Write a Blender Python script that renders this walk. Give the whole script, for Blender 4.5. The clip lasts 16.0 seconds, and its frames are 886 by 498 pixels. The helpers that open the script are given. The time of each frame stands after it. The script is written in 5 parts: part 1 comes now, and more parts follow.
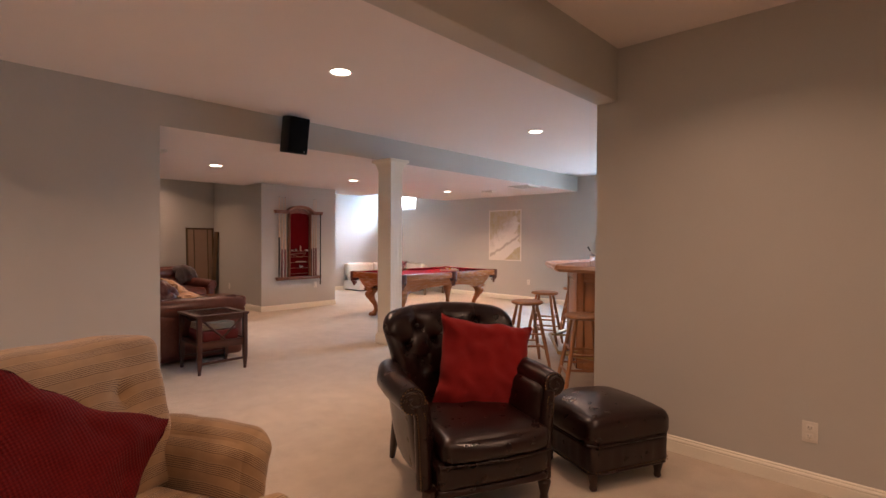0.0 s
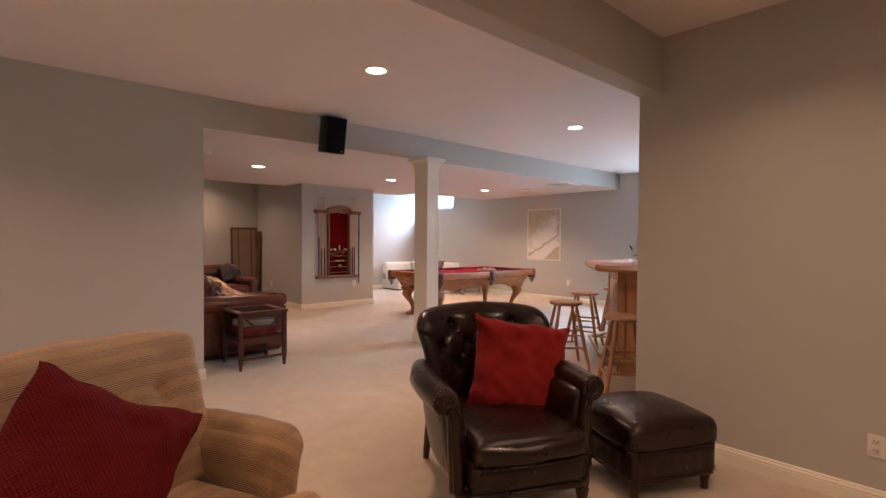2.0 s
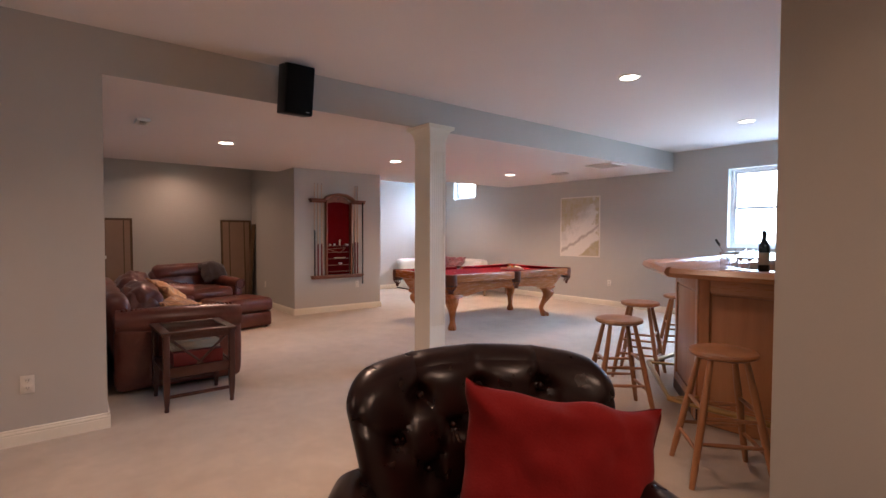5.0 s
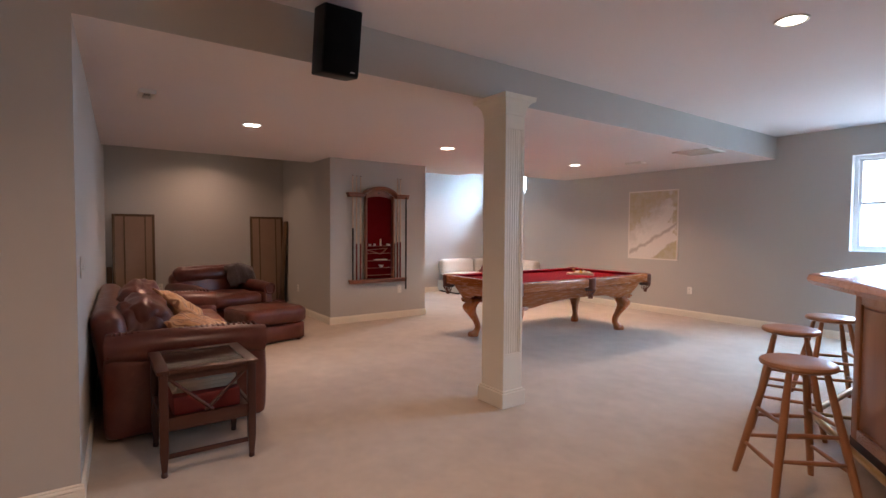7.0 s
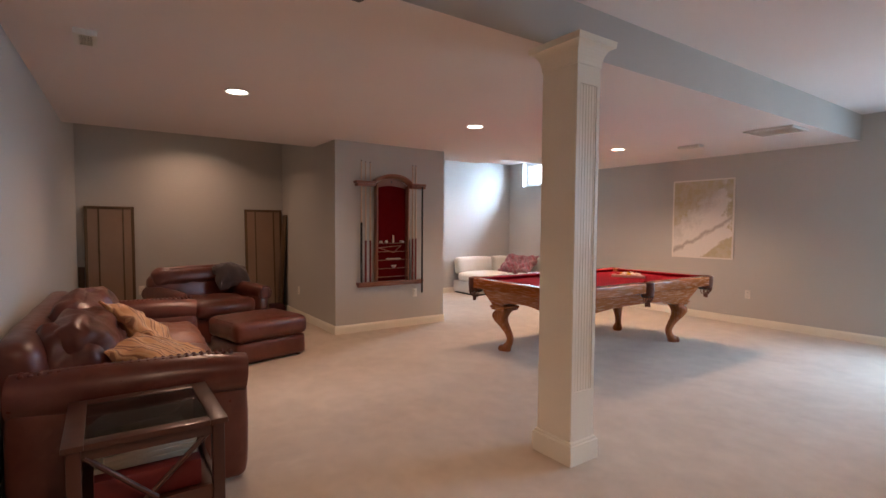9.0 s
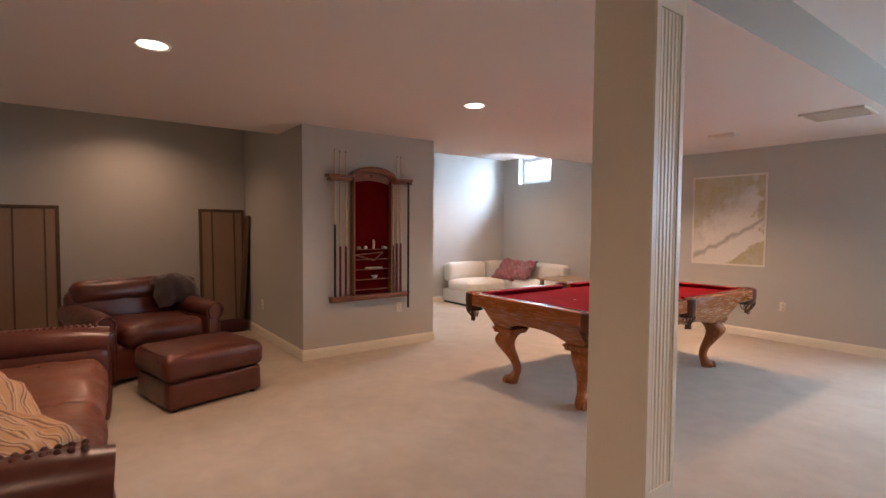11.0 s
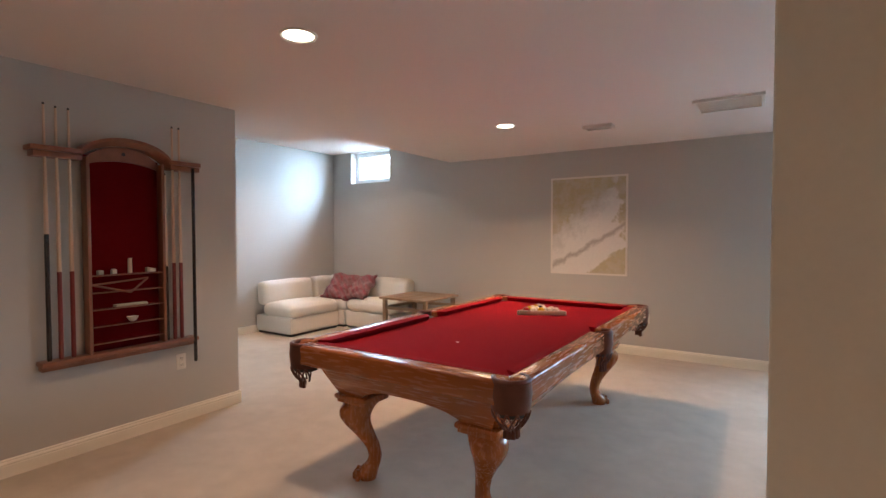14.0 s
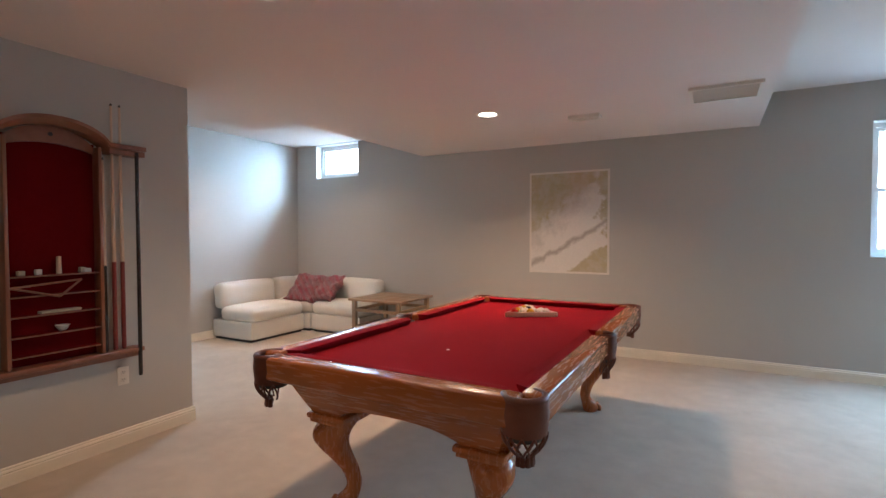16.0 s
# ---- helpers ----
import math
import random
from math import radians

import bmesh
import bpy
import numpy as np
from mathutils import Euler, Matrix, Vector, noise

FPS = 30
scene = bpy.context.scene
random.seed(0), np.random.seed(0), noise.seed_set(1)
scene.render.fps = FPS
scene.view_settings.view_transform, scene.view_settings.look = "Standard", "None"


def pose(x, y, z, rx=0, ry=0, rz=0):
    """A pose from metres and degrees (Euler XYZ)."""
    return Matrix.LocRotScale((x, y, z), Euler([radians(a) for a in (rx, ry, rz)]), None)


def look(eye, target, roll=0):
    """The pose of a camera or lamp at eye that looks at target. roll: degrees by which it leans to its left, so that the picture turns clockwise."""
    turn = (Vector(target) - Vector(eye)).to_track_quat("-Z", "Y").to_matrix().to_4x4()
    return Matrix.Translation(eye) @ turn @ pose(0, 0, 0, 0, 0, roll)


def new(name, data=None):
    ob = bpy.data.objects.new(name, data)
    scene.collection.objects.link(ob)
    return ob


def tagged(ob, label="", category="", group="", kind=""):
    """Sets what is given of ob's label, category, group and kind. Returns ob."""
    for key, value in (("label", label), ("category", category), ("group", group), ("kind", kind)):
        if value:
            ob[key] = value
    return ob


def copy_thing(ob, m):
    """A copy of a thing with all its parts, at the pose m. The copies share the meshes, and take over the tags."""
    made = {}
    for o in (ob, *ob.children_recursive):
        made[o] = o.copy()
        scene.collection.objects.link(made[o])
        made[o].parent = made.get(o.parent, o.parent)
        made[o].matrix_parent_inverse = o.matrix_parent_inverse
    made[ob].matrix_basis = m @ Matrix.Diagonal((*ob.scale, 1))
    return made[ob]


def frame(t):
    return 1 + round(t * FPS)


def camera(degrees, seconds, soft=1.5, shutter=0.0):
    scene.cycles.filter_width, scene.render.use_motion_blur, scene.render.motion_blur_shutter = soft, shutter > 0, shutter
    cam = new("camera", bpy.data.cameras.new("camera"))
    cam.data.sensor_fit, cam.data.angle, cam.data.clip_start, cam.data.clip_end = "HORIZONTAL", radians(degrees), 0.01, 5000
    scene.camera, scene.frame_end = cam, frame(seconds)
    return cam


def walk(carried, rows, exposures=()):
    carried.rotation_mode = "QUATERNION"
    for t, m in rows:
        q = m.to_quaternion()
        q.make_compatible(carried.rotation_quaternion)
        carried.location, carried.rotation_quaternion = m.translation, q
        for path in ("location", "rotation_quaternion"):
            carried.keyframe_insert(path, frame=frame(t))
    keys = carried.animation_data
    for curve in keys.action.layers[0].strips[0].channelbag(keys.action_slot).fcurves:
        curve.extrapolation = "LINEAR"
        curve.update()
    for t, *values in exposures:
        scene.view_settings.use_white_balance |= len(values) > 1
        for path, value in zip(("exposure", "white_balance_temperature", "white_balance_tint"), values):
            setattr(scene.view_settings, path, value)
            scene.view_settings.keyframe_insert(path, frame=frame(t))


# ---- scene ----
cam = camera(84.0, 16.0)
PATH = [
    (0, (0.273, 0.042, 1.375), (-1.098, 1.497, 1.339), 0.4),
    (0.5, (0.265, 0.033, 1.381), (-1.139, 1.457, 1.345), 0.4),
    (1, (0.276, 0.041, 1.367), (-1.159, 1.434, 1.334), 0.3),
    (1.5, (0.273, 0.057, 1.375), (-1.186, 1.425, 1.338), 0.3),
    (2, (0.254, 0.097, 1.365), (-1.227, 1.441, 1.327), 0.4),
    (2.5, (0.181, 0.192, 1.358), (-1.316, 1.518, 1.315), 0.3),
    (3, (0.056, 0.372, 1.353), (-1.455, 1.681, 1.309), 0.4),
    (5.5, (-0.961, 1.425, 1.346), (-2.539, 2.652, 1.28), 0.2),
    (6, (-1.229, 1.53, 1.374), (-2.831, 2.725, 1.304), 0.3),
    (6.5, (-1.514, 1.606, 1.387), (-3.136, 2.774, 1.314), 0.4),
    (7, (-1.775, 1.652, 1.383), (-3.409, 2.804, 1.307), 0.4),
    (7.5, (-2.034, 1.706, 1.387), (-3.678, 2.843, 1.303), 0.4),
    (8, (-2.289, 1.796, 1.38), (-3.936, 2.927, 1.293), 0.6),
    (8.5, (-2.518, 1.916, 1.367), (-4.164, 3.048, 1.278), 0.5),
    (9, (-2.741, 2.041, 1.369), (-4.384, 3.178, 1.275), 0.4),
    (11.5, (-3.851, 2.743, 1.396), (-5.429, 3.97, 1.311), 0.3),
    (12, (-4.078, 2.92, 1.406), (-5.603, 4.212, 1.327), 0.2),
    (12.5, (-4.296, 3.111, 1.421), (-5.721, 4.512, 1.345), 0.3),
    (13, (-4.519, 3.26, 1.416), (-5.807, 4.788, 1.343), 0.2),
    (13.5, (-4.715, 3.416, 1.397), (-5.88, 5.041, 1.338), 0.0),
    (14, (-4.857, 3.572, 1.402), (-5.952, 5.245, 1.341), -0.1),
    (14.5, (-4.938, 3.692, 1.402), (-6.001, 5.385, 1.341), 0.1),
    (15, (-5.056, 3.749, 1.386), (-6.076, 5.468, 1.326), -0.2),
    (15.5, (-5.128, 3.775, 1.371), (-6.12, 5.511, 1.31), -0.1),
    (16, (-5.158, 3.791, 1.365), (-6.124, 5.541, 1.305), -0.1),
]
EXPOSURES = [(0, 0.20, 6250, 12), (3, 0.20, 6150, 12), (5.5, -0.02, 5850, 12), (9, -0.10, 6150, 10), (12.5, -0.16, 6450, 8), (14, -0.24, 6080, 4), (16, -0.31, 5750, 1)]
walk(cam, [(t, look(eye, target, roll)) for t, eye, target, roll in PATH], EXPOSURES)

# ---- plan of the place, in metres ----
LOW, HIGH = 2.42, 2.73          # the dropped ceiling and the full ceiling
BEAM_X = -4.79                  # face of the drop, in line with the wall beside the seating nook
NORTH, WEST, EAST, SOUTH = 9.53, -10.96, 2.6, -2.6
NOOK_X, BLOCK_X, BLOCK_S, BLOCK_N = -10.68, -8.51, 4.41, 6.04
RIGHT_Y, RIGHT_X = 3.42, -1.38

# ---- light ----
world = bpy.data.worlds.new("sky")
scene.world = world
world.use_nodes = True
wn = world.node_tree
sky = wn.nodes.new("ShaderNodeTexSky")
sky.sky_type, sky.sun_disc = "NISHITA", False
sky.sun_elevation, sky.sun_rotation = radians(35), radians(140)
wn.links.new(sky.outputs[0], wn.nodes["Background"].inputs[0])
wn.nodes["Background"].inputs[1].default_value = 0.1

# cans at x > -1 and (-3.08, -0.6) are out of view, added for brightness
LAMPS_HIGH = [(-3.08, 2.38, 1.3), (-3.10, 5.28, 0.62), (-3.10, 7.91, 0.32), (-0.35, 2.25, 0.75), (0.35, -1.2, 1.0), (-3.08, -0.6, 1.3), (-0.4, 5.9, 0.45),
              (-0.4, 7.9, 0.35), (-9.95, 3.05, 0.78), (-9.80, 8.05, 1.6), (1.45, 2.30, 0.35), (0.35, 0.55, 1.0)]
LAMPS_LOW = [(-6.92, 2.94, 1.1), (-6.87, 5.30, 0.76), (-6.92, 7.80, 2.85)]
WARM, LAMP_W, BEAM = (1.0, 0.61, 0.40), 13.8, 136


def area_lamp(name, m, sx, sy, watts, colour, shape="RECTANGLE", spread=180):
    data = bpy.data.lights.new(name, "AREA")
    data.shape, data.size, data.energy, data.color, data.spread = shape, sx, watts, colour, radians(spread)
    if shape == "RECTANGLE":
        data.size_y = sy
    ob = new(name, data)
    ob.matrix_world = m
    return ob


for x, y, share in LAMPS_HIGH:
    area_lamp("can_bulb", pose(x, y, HIGH - 0.012), 0.13, 0.13, LAMP_W * share, WARM, "DISK", BEAM)
for x, y, share in LAMPS_LOW:
    area_lamp("can_bulb", pose(x, y, LOW - 0.012), 0.13, 0.13, LAMP_W * share, WARM, "DISK", BEAM)
# daylight in the two window openings
DAY = (0.43, 0.68, 1.0)
area_lamp("window_daylight", pose(-3.02, NORTH + 0.02, 1.77, -42), 1.7, 1.1, 100.0, DAY, "RECTANGLE", 126)
area_lamp("window_ground_light", pose(-3.02, NORTH + 0.02, 1.60, -128), 1.7, 0.8, 12.0, (0.32, 0.62, 1.0), "RECTANGLE", 140)
area_lamp("window_daylight", pose(-10.10, NORTH + 0.36, 2.74, -52, 0, -14), 0.85, 0.5, 335.0, (0.55, 0.75, 1.0))

# ---- materials ----


def nodes_of(name):
    m = bpy.data.materials.new(name)
    m.use_nodes = True
    return m, m.node_tree.nodes, m.node_tree.links, m.node_tree.nodes["Principled BSDF"]


def mixed(nt, links, fac, a, b):
    n = nt.new("ShaderNodeMix")
    n.data_type = "RGBA"
    for sock, v in ((n.inputs[6], a), (n.inputs[7], b)):
        if isinstance(v, tuple):
            sock.default_value = (*v, 1)
        else:
            links.new(v, sock)
    links.new(fac, n.inputs[0])
    return n.outputs[2]


def maths(nt, links, op, a, b=0.0, c=0.0):
    n = nt.new("ShaderNodeMath")
    n.operation = op
    for sock, v in zip(n.inputs, (a, b, c)):
        if isinstance(v, (int, float)):
            sock.default_value = v
        else:
            links.new(v, sock)
    return n.outputs[0]


def noise_of(nt, links, vec, scale, detail=4.0, rough=0.55):
    n = nt.new("ShaderNodeTexNoise")
    n.inputs["Scale"].default_value, n.inputs["Detail"].default_value, n.inputs["Roughness"].default_value = scale, detail, rough
    if vec is not None:
        links.new(vec, n.inputs["Vector"])
    return n.outputs[0]


def stretched(nt, links, scale=(1, 1, 1), coord="Object"):
    tc, mp = nt.new("ShaderNodeTexCoord"), nt.new("ShaderNodeMapping")
    mp.inputs["Scale"].default_value = scale
    links.new(tc.outputs[coord], mp.inputs["Vector"])
    return mp.outputs[0]


def ramp(nt, links, fac, lo, hi):
    n = nt.new("ShaderNodeMapRange")
    n.inputs[1].default_value, n.inputs[2].default_value = lo, hi
    links.new(fac, n.inputs[0])
    return n.outputs[0]


def bumped(nt, links, bsdf, height, strength, distance):
    n = nt.new("ShaderNodeBump")
    n.inputs["Strength"].default_value, n.inputs["Distance"].default_value = strength, distance
    links.new(height, n.inputs["Height"])
    links.new(n.outputs[0], bsdf.inputs["Normal"])


def surface(name, c1, c2, big=1.5, fine=60.0, rough=0.6, spread=0.12, bump=0.2, depth=0.002, metal=0.0, coat=0.0, sheen=0.0, gloss=0.5):
    """Two tones that drift at a large scale and a fine one, with fine relief."""
    m, nt, links, b = nodes_of(name)
    vec = stretched(nt, links)
    large, small = noise_of(nt, links, vec, big, 3), noise_of(nt, links, vec, fine, 4)
    fac = maths(nt, links, "ADD", maths(nt, links, "MULTIPLY", ramp(nt, links, large, 0.3, 0.7), 0.6), maths(nt, links, "MULTIPLY", ramp(nt, links, small, 0.3, 0.7), 0.4))
    links.new(mixed(nt, links, fac, c1, c2), b.inputs["Base Color"])
    links.new(maths(nt, links, "MULTIPLY_ADD", small, spread, rough - spread / 2), b.inputs["Roughness"])
    b.inputs["Metallic"].default_value, b.inputs["Coat Weight"].default_value = metal, coat
    b.inputs["Sheen Weight"].default_value, b.inputs["Specular IOR Level"].default_value = sheen, gloss
    bumped(nt, links, b, small, bump, depth)
    return m


def timber(name, c1, c2, along="z", rough=0.35, coat=0.3, grain=22.0):
    """Wood with its grain along one axis."""
    m, nt, links, b = nodes_of(name)
    s = {"x": (0.09, 1, 1), "y": (1, 0.09, 1), "z": (1, 1, 0.09)}[along]
    vec = stretched(nt, links, s)
    rings, fine = noise_of(nt, links, vec, grain * 0.42, 3, 0.5), noise_of(nt, links, vec, grain * 6, 2, 0.6)
    fac = maths(nt, links, "ADD", maths(nt, links, "MULTIPLY", ramp(nt, links, rings, 0.3, 0.7), 0.8), maths(nt, links, "MULTIPLY", ramp(nt, links, fine, 0.2, 0.8), 0.2))
    streak = ramp(nt, links, noise_of(nt, links, vec, grain * 1.8, 1.5, 0.5), 0.45, 0.8)
    dark = tuple(v * k for v, k in zip(c1, (0.62, 0.55, 0.5)))
    col = mixed(nt, links, maths(nt, links, "MULTIPLY", streak, 0.12), mixed(nt, links, fac, c1, c2), dark)
    links.new(col, b.inputs["Base Color"])
    links.new(maths(nt, links, "MULTIPLY_ADD", fine, 0.06, rough - 0.03), b.inputs["Roughness"])
    b.inputs["Coat Weight"].default_value, b.inputs["Coat Roughness"].default_value = coat, 0.2
    bumped(nt, links, b, fine, 0.012, 0.0006)
    return m


def leather(name, c1, c2, rough=0.32, coat=0.15, worn=None, creases=1.0, relief=0.35, gloss=0.4):
    m, nt, links, b = nodes_of(name)
    b.inputs["Specular IOR Level"].default_value = gloss
    vec = stretched(nt, links)
    large, wrinkle = noise_of(nt, links, vec, 5, 4), noise_of(nt, links, vec, 15, 2.5, 0.5)
    v = nt.new("ShaderNodeTexVoronoi")
    v.inputs["Scale"].default_value = 260
    links.new(vec, v.inputs["Vector"])
    col = mixed(nt, links, ramp(nt, links, large, 0.3, 0.7), c1, c2)
    if worn:
        col = mixed(nt, links, ramp(nt, links, wrinkle, 0.56, 0.8), col, worn)
    links.new(col, b.inputs["Base Color"])
    links.new(maths(nt, links, "MULTIPLY_ADD", wrinkle, 0.25 * min(creases, 1.0), rough - 0.12 * min(creases, 1.0)), b.inputs["Roughness"])
    b.inputs["Coat Weight"].default_value, b.inputs["Coat Roughness"].default_value = coat, 0.25
    h = maths(nt, links, "ADD", maths(nt, links, "MULTIPLY", wrinkle, creases), maths(nt, links, "MULTIPLY", v.outputs["Distance"], 0.12))
    bumped(nt, links, b, h, relief, 0.012)
    return m


def carpet_material():
    m, nt, links, b = nodes_of("carpet_pile")
    vec = stretched(nt, links)
    large, mid = noise_of(nt, links, vec, 1.3, 4, 0.6), noise_of(nt, links, vec, 6, 4, 0.65)
    fine = noise_of(nt, links, vec, 240, 2, 0.7)
    fac = maths(nt, links, "ADD", maths(nt, links, "MULTIPLY", ramp(nt, links, large, 0.3, 0.7), 0.35), maths(nt, links, "MULTIPLY", ramp(nt, links, mid, 0.3, 0.7), 0.3))
    fac = maths(nt, links, "ADD", fac, maths(nt, links, "MULTIPLY", ramp(nt, links, fine, 0.25, 0.75), 0.35))
    fac = ramp(nt, links, fac, 0.08, 0.92)
    links.new(mixed(nt, links, fac, (0.43, 0.355, 0.27), (0.66, 0.565, 0.45)), b.inputs["Base Color"])
    b.inputs["Roughness"].default_value, b.inputs["Sheen Weight"].default_value = 0.95, 0.25
    b.inputs["Specular IOR Level"].default_value = 0.15
    h = maths(nt, links, "ADD", maths(nt, links, "MULTIPLY", fine, 0.6), maths(nt, links, "MULTIPLY", mid, 1.2))
    bumped(nt, links, b, h, 0.6, 0.012)
    return m


def striped_cloth(name, base, tone, dark, light, period, axis=2, lines=4):
    """Broad bands with packs of thin ribbed lines between them, running round the thing."""
    m, nt, links, b = nodes_of(name)
    vec = stretched(nt, links)
    sep = nt.new("ShaderNodeSeparateXYZ")
    links.new(vec, sep.inputs[0])
    warp = noise_of(nt, links, vec, 6, 2)
    w = maths(nt, links, "MULTIPLY_ADD", warp, 0.02, sep.outputs[axis] if axis < 3 else maths(nt, links, "ADD", sep.outputs[0 if axis == 3 else 1], sep.outputs[2]))
    u = maths(nt, links, "FRACT", maths(nt, links, "DIVIDE", w, period))
    pack = maths(nt, links, "LESS_THAN", u, 0.56)
    fine = maths(nt, links, "FRACT", maths(nt, links, "MULTIPLY", u, lines / 0.56))
    line = maths(nt, links, "MULTIPLY", pack, maths(nt, links, "LESS_THAN", fine, 0.42))
    pale = maths(nt, links, "MULTIPLY", pack, maths(nt, links, "GREATER_THAN", fine, 0.62))
    weave = noise_of(nt, links, vec, 300, 2)
    col = mixed(nt, links, ramp(nt, links, noise_of(nt, links, vec, 9, 3), 0.3, 0.7), base, tone)
    col = mixed(nt, links, maths(nt, links, "MULTIPLY", line, 0.68), col, dark)
    col = mixed(nt, links, maths(nt, links, "MULTIPLY", pale, 0.4), col, light)
    links.new(col, b.inputs["Base Color"])
    b.inputs["Roughness"].default_value, b.inputs["Sheen Weight"].default_value = 0.9, 0.2
    bumped(nt, links, b, maths(nt, links, "SUBTRACT", weave, maths(nt, links, "MULTIPLY", line, 0.7)), 0.5, 0.004)
    return m


def waffle_cloth(name, c1, c2, cell):
    m, nt, links, b = nodes_of(name)
    vec = stretched(nt, links)
    sep = nt.new("ShaderNodeSeparateXYZ")
    links.new(vec, sep.inputs[0])
    waves = [maths(nt, links, "SINE", maths(nt, links, "MULTIPLY", sep.outputs[i], 6.283 / cell)) for i in (0, 2)]
    h = maths(nt, links, "MULTIPLY", waves[0], waves[1])
    soft = noise_of(nt, links, vec, 8, 4)
    fac = maths(nt, links, "ADD", maths(nt, links, "MULTIPLY", ramp(nt, links, h, -1, 1), 0.5), maths(nt, links, "MULTIPLY", soft, 0.5))
    links.new(mixed(nt, links, fac, c1, c2), b.inputs["Base Color"])
    b.inputs["Roughness"].default_value, b.inputs["Specular IOR Level"].default_value = 0.92, 0.2
    bumped(nt, links, b, maths(nt, links, "ADD", h, maths(nt, links, "MULTIPLY", soft, 3.0)), 0.5, 0.006)
    return m


def chart_material():
    """A nautical chart: tan land, pale water, grey shoals."""
    m, nt, links, b = nodes_of("nautical_chart_print")
    vec = stretched(nt, links)
    sep = nt.new("ShaderNodeSeparateXYZ")
    links.new(vec, sep.inputs[0])
    rough = maths(nt, links, "SUBTRACT", noise_of(nt, links, vec, 5.5, 6, 0.65), 0.5)
    u, v = sep.outputs[0], sep.outputs[2]

    def land(a, bb, c, wob, width=0.015):
        d = maths(nt, links, "ADD", maths(nt, links, "MULTIPLY", u, a), maths(nt, links, "MULTIPLY", v, bb))
        d = maths(nt, links, "ADD", maths(nt, links, "ADD", d, c), maths(nt, links, "MULTIPLY", rough, wob))
        return ramp(nt, links, d, 0.0, width)

    # coordinates from the sheet's middle: u from -0.46 to 0.46, v from -0.6 to 0.6
    upper_left = land(-0.85, 1.0, -0.20, 0.85, 0.10)
    right_side = land(1.0, 0.12, -0.37, 0.5, 0.05)
    lower_right = land(0.75, -1.0, -0.55, 0.22, 0.03)
    shoal = land(-0.85, 1.0, 0.02, 0.9, 0.22)
    strip = maths(nt, links, "ABSOLUTE", maths(nt, links, "ADD", maths(nt, links, "SUBTRACT", v, maths(nt, links, "MULTIPLY", u, 0.58)), maths(nt, links, "MULTIPLY_ADD", rough, 0.20, 0.25)))
    spit = maths(nt, links, "SUBTRACT", 1.0, ramp(nt, links, strip, 0.008, 0.05))
    patch = ramp(nt, links, noise_of(nt, links, vec, 6.5, 4, 0.6), 0.42, 0.66)
    speck = noise_of(nt, links, vec, 45, 3)
    water = mixed(nt, links, speck, (0.80, 0.77, 0.72), (0.70, 0.67, 0.63))
    col = mixed(nt, links, maths(nt, links, "MULTIPLY", shoal, 0.55), water, (0.47, 0.45, 0.41))
    col = mixed(nt, links, maths(nt, links, "MULTIPLY", spit, 0.75), col, (0.34, 0.30, 0.26))
    tan = mixed(nt, links, patch, mixed(nt, links, speck, (0.52, 0.45, 0.25), (0.42, 0.37, 0.22)), (0.54, 0.50, 0.41))
    for fac in (upper_left, right_side, lower_right):
        col = mixed(nt, links, maths(nt, links, "MULTIPLY", fac, 0.92), col, tan)
    links.new(col, b.inputs["Base Color"])
    b.inputs["Roughness"].default_value = 0.6
    return m


def glow(name, colour, strength):
    m, nt, links, b = nodes_of(name)
    b.inputs["Base Color"].default_value = (*colour, 1)
    b.inputs["Emission Color"].default_value, b.inputs["Emission Strength"].default_value = (*colour, 1), strength
    return m


def glass(name, colour=(1, 1, 1), rough=0.0, alpha=1.0):
    m, nt, links, b = nodes_of(name)
    b.inputs["Base Color"].default_value, b.inputs["Roughness"].default_value = (*colour, 1), rough
    b.inputs["Transmission Weight"].default_value, b.inputs["IOR"].default_value = 1.0, 1.45
    return m


WALL = surface("wall_paint", (0.480, 0.468, 0.438), (0.510, 0.497, 0.466), 0.8, 180, 0.72, 0.1, 0.12, 0.0008)
CEILING = surface("ceiling_paint", (0.765, 0.70, 0.672), (0.805, 0.74, 0.712), 0.7, 140, 0.9, 0.08, 0.15, 0.001)
TRIM = surface("trim_paint", (0.79, 0.75, 0.64), (0.85, 0.81, 0.695), 1.2, 90, 0.4, 0.1, 0.06, 0.0006)
CARPET = carpet_material()
WINDOW_WHITE = surface("window_vinyl", (0.86, 0.87, 0.88), (0.90, 0.91, 0.92), 2, 60, 0.35, 0.08, 0.03, 0.0005)
DARK_LEATHER = leather("dark_brown_leather", (0.011, 0.0036, 0.003), (0.017, 0.0056, 0.0046), 0.29, 0.06, creases=0.5, relief=0.035)
BROWN_LEATHER = leather("saddle_brown_leather", (0.092, 0.0225, 0.0148), (0.145, 0.042, 0.027), 0.33, 0.22, (0.150, 0.045, 0.030), 1.0, 0.2)
SEAT_LEATHER = leather("worn_tan_leather", (0.17, 0.058, 0.034), (0.24, 0.09, 0.054), 0.32, 0.3, (0.235, 0.09, 0.055), 1.2, 0.22)
RED_CLOTH = surface("red_cotton", (0.18, 0.007, 0.007), (0.25, 0.012, 0.011), 5, 160, 0.9, 0.08, 0.35, 0.003, sheen=0.08, gloss=0.2)
RED_WAFFLE = waffle_cloth("red_waffle_cloth", (0.068, 0.004, 0.005), (0.20, 0.012, 0.012), 0.014)
STRIPES_SEAT = striped_cloth("tan_striped_seat", (0.47, 0.305, 0.16), (0.36, 0.225, 0.12), (0.085, 0.038, 0.022), (0.60, 0.44, 0.27), 0.088, 1, 6)
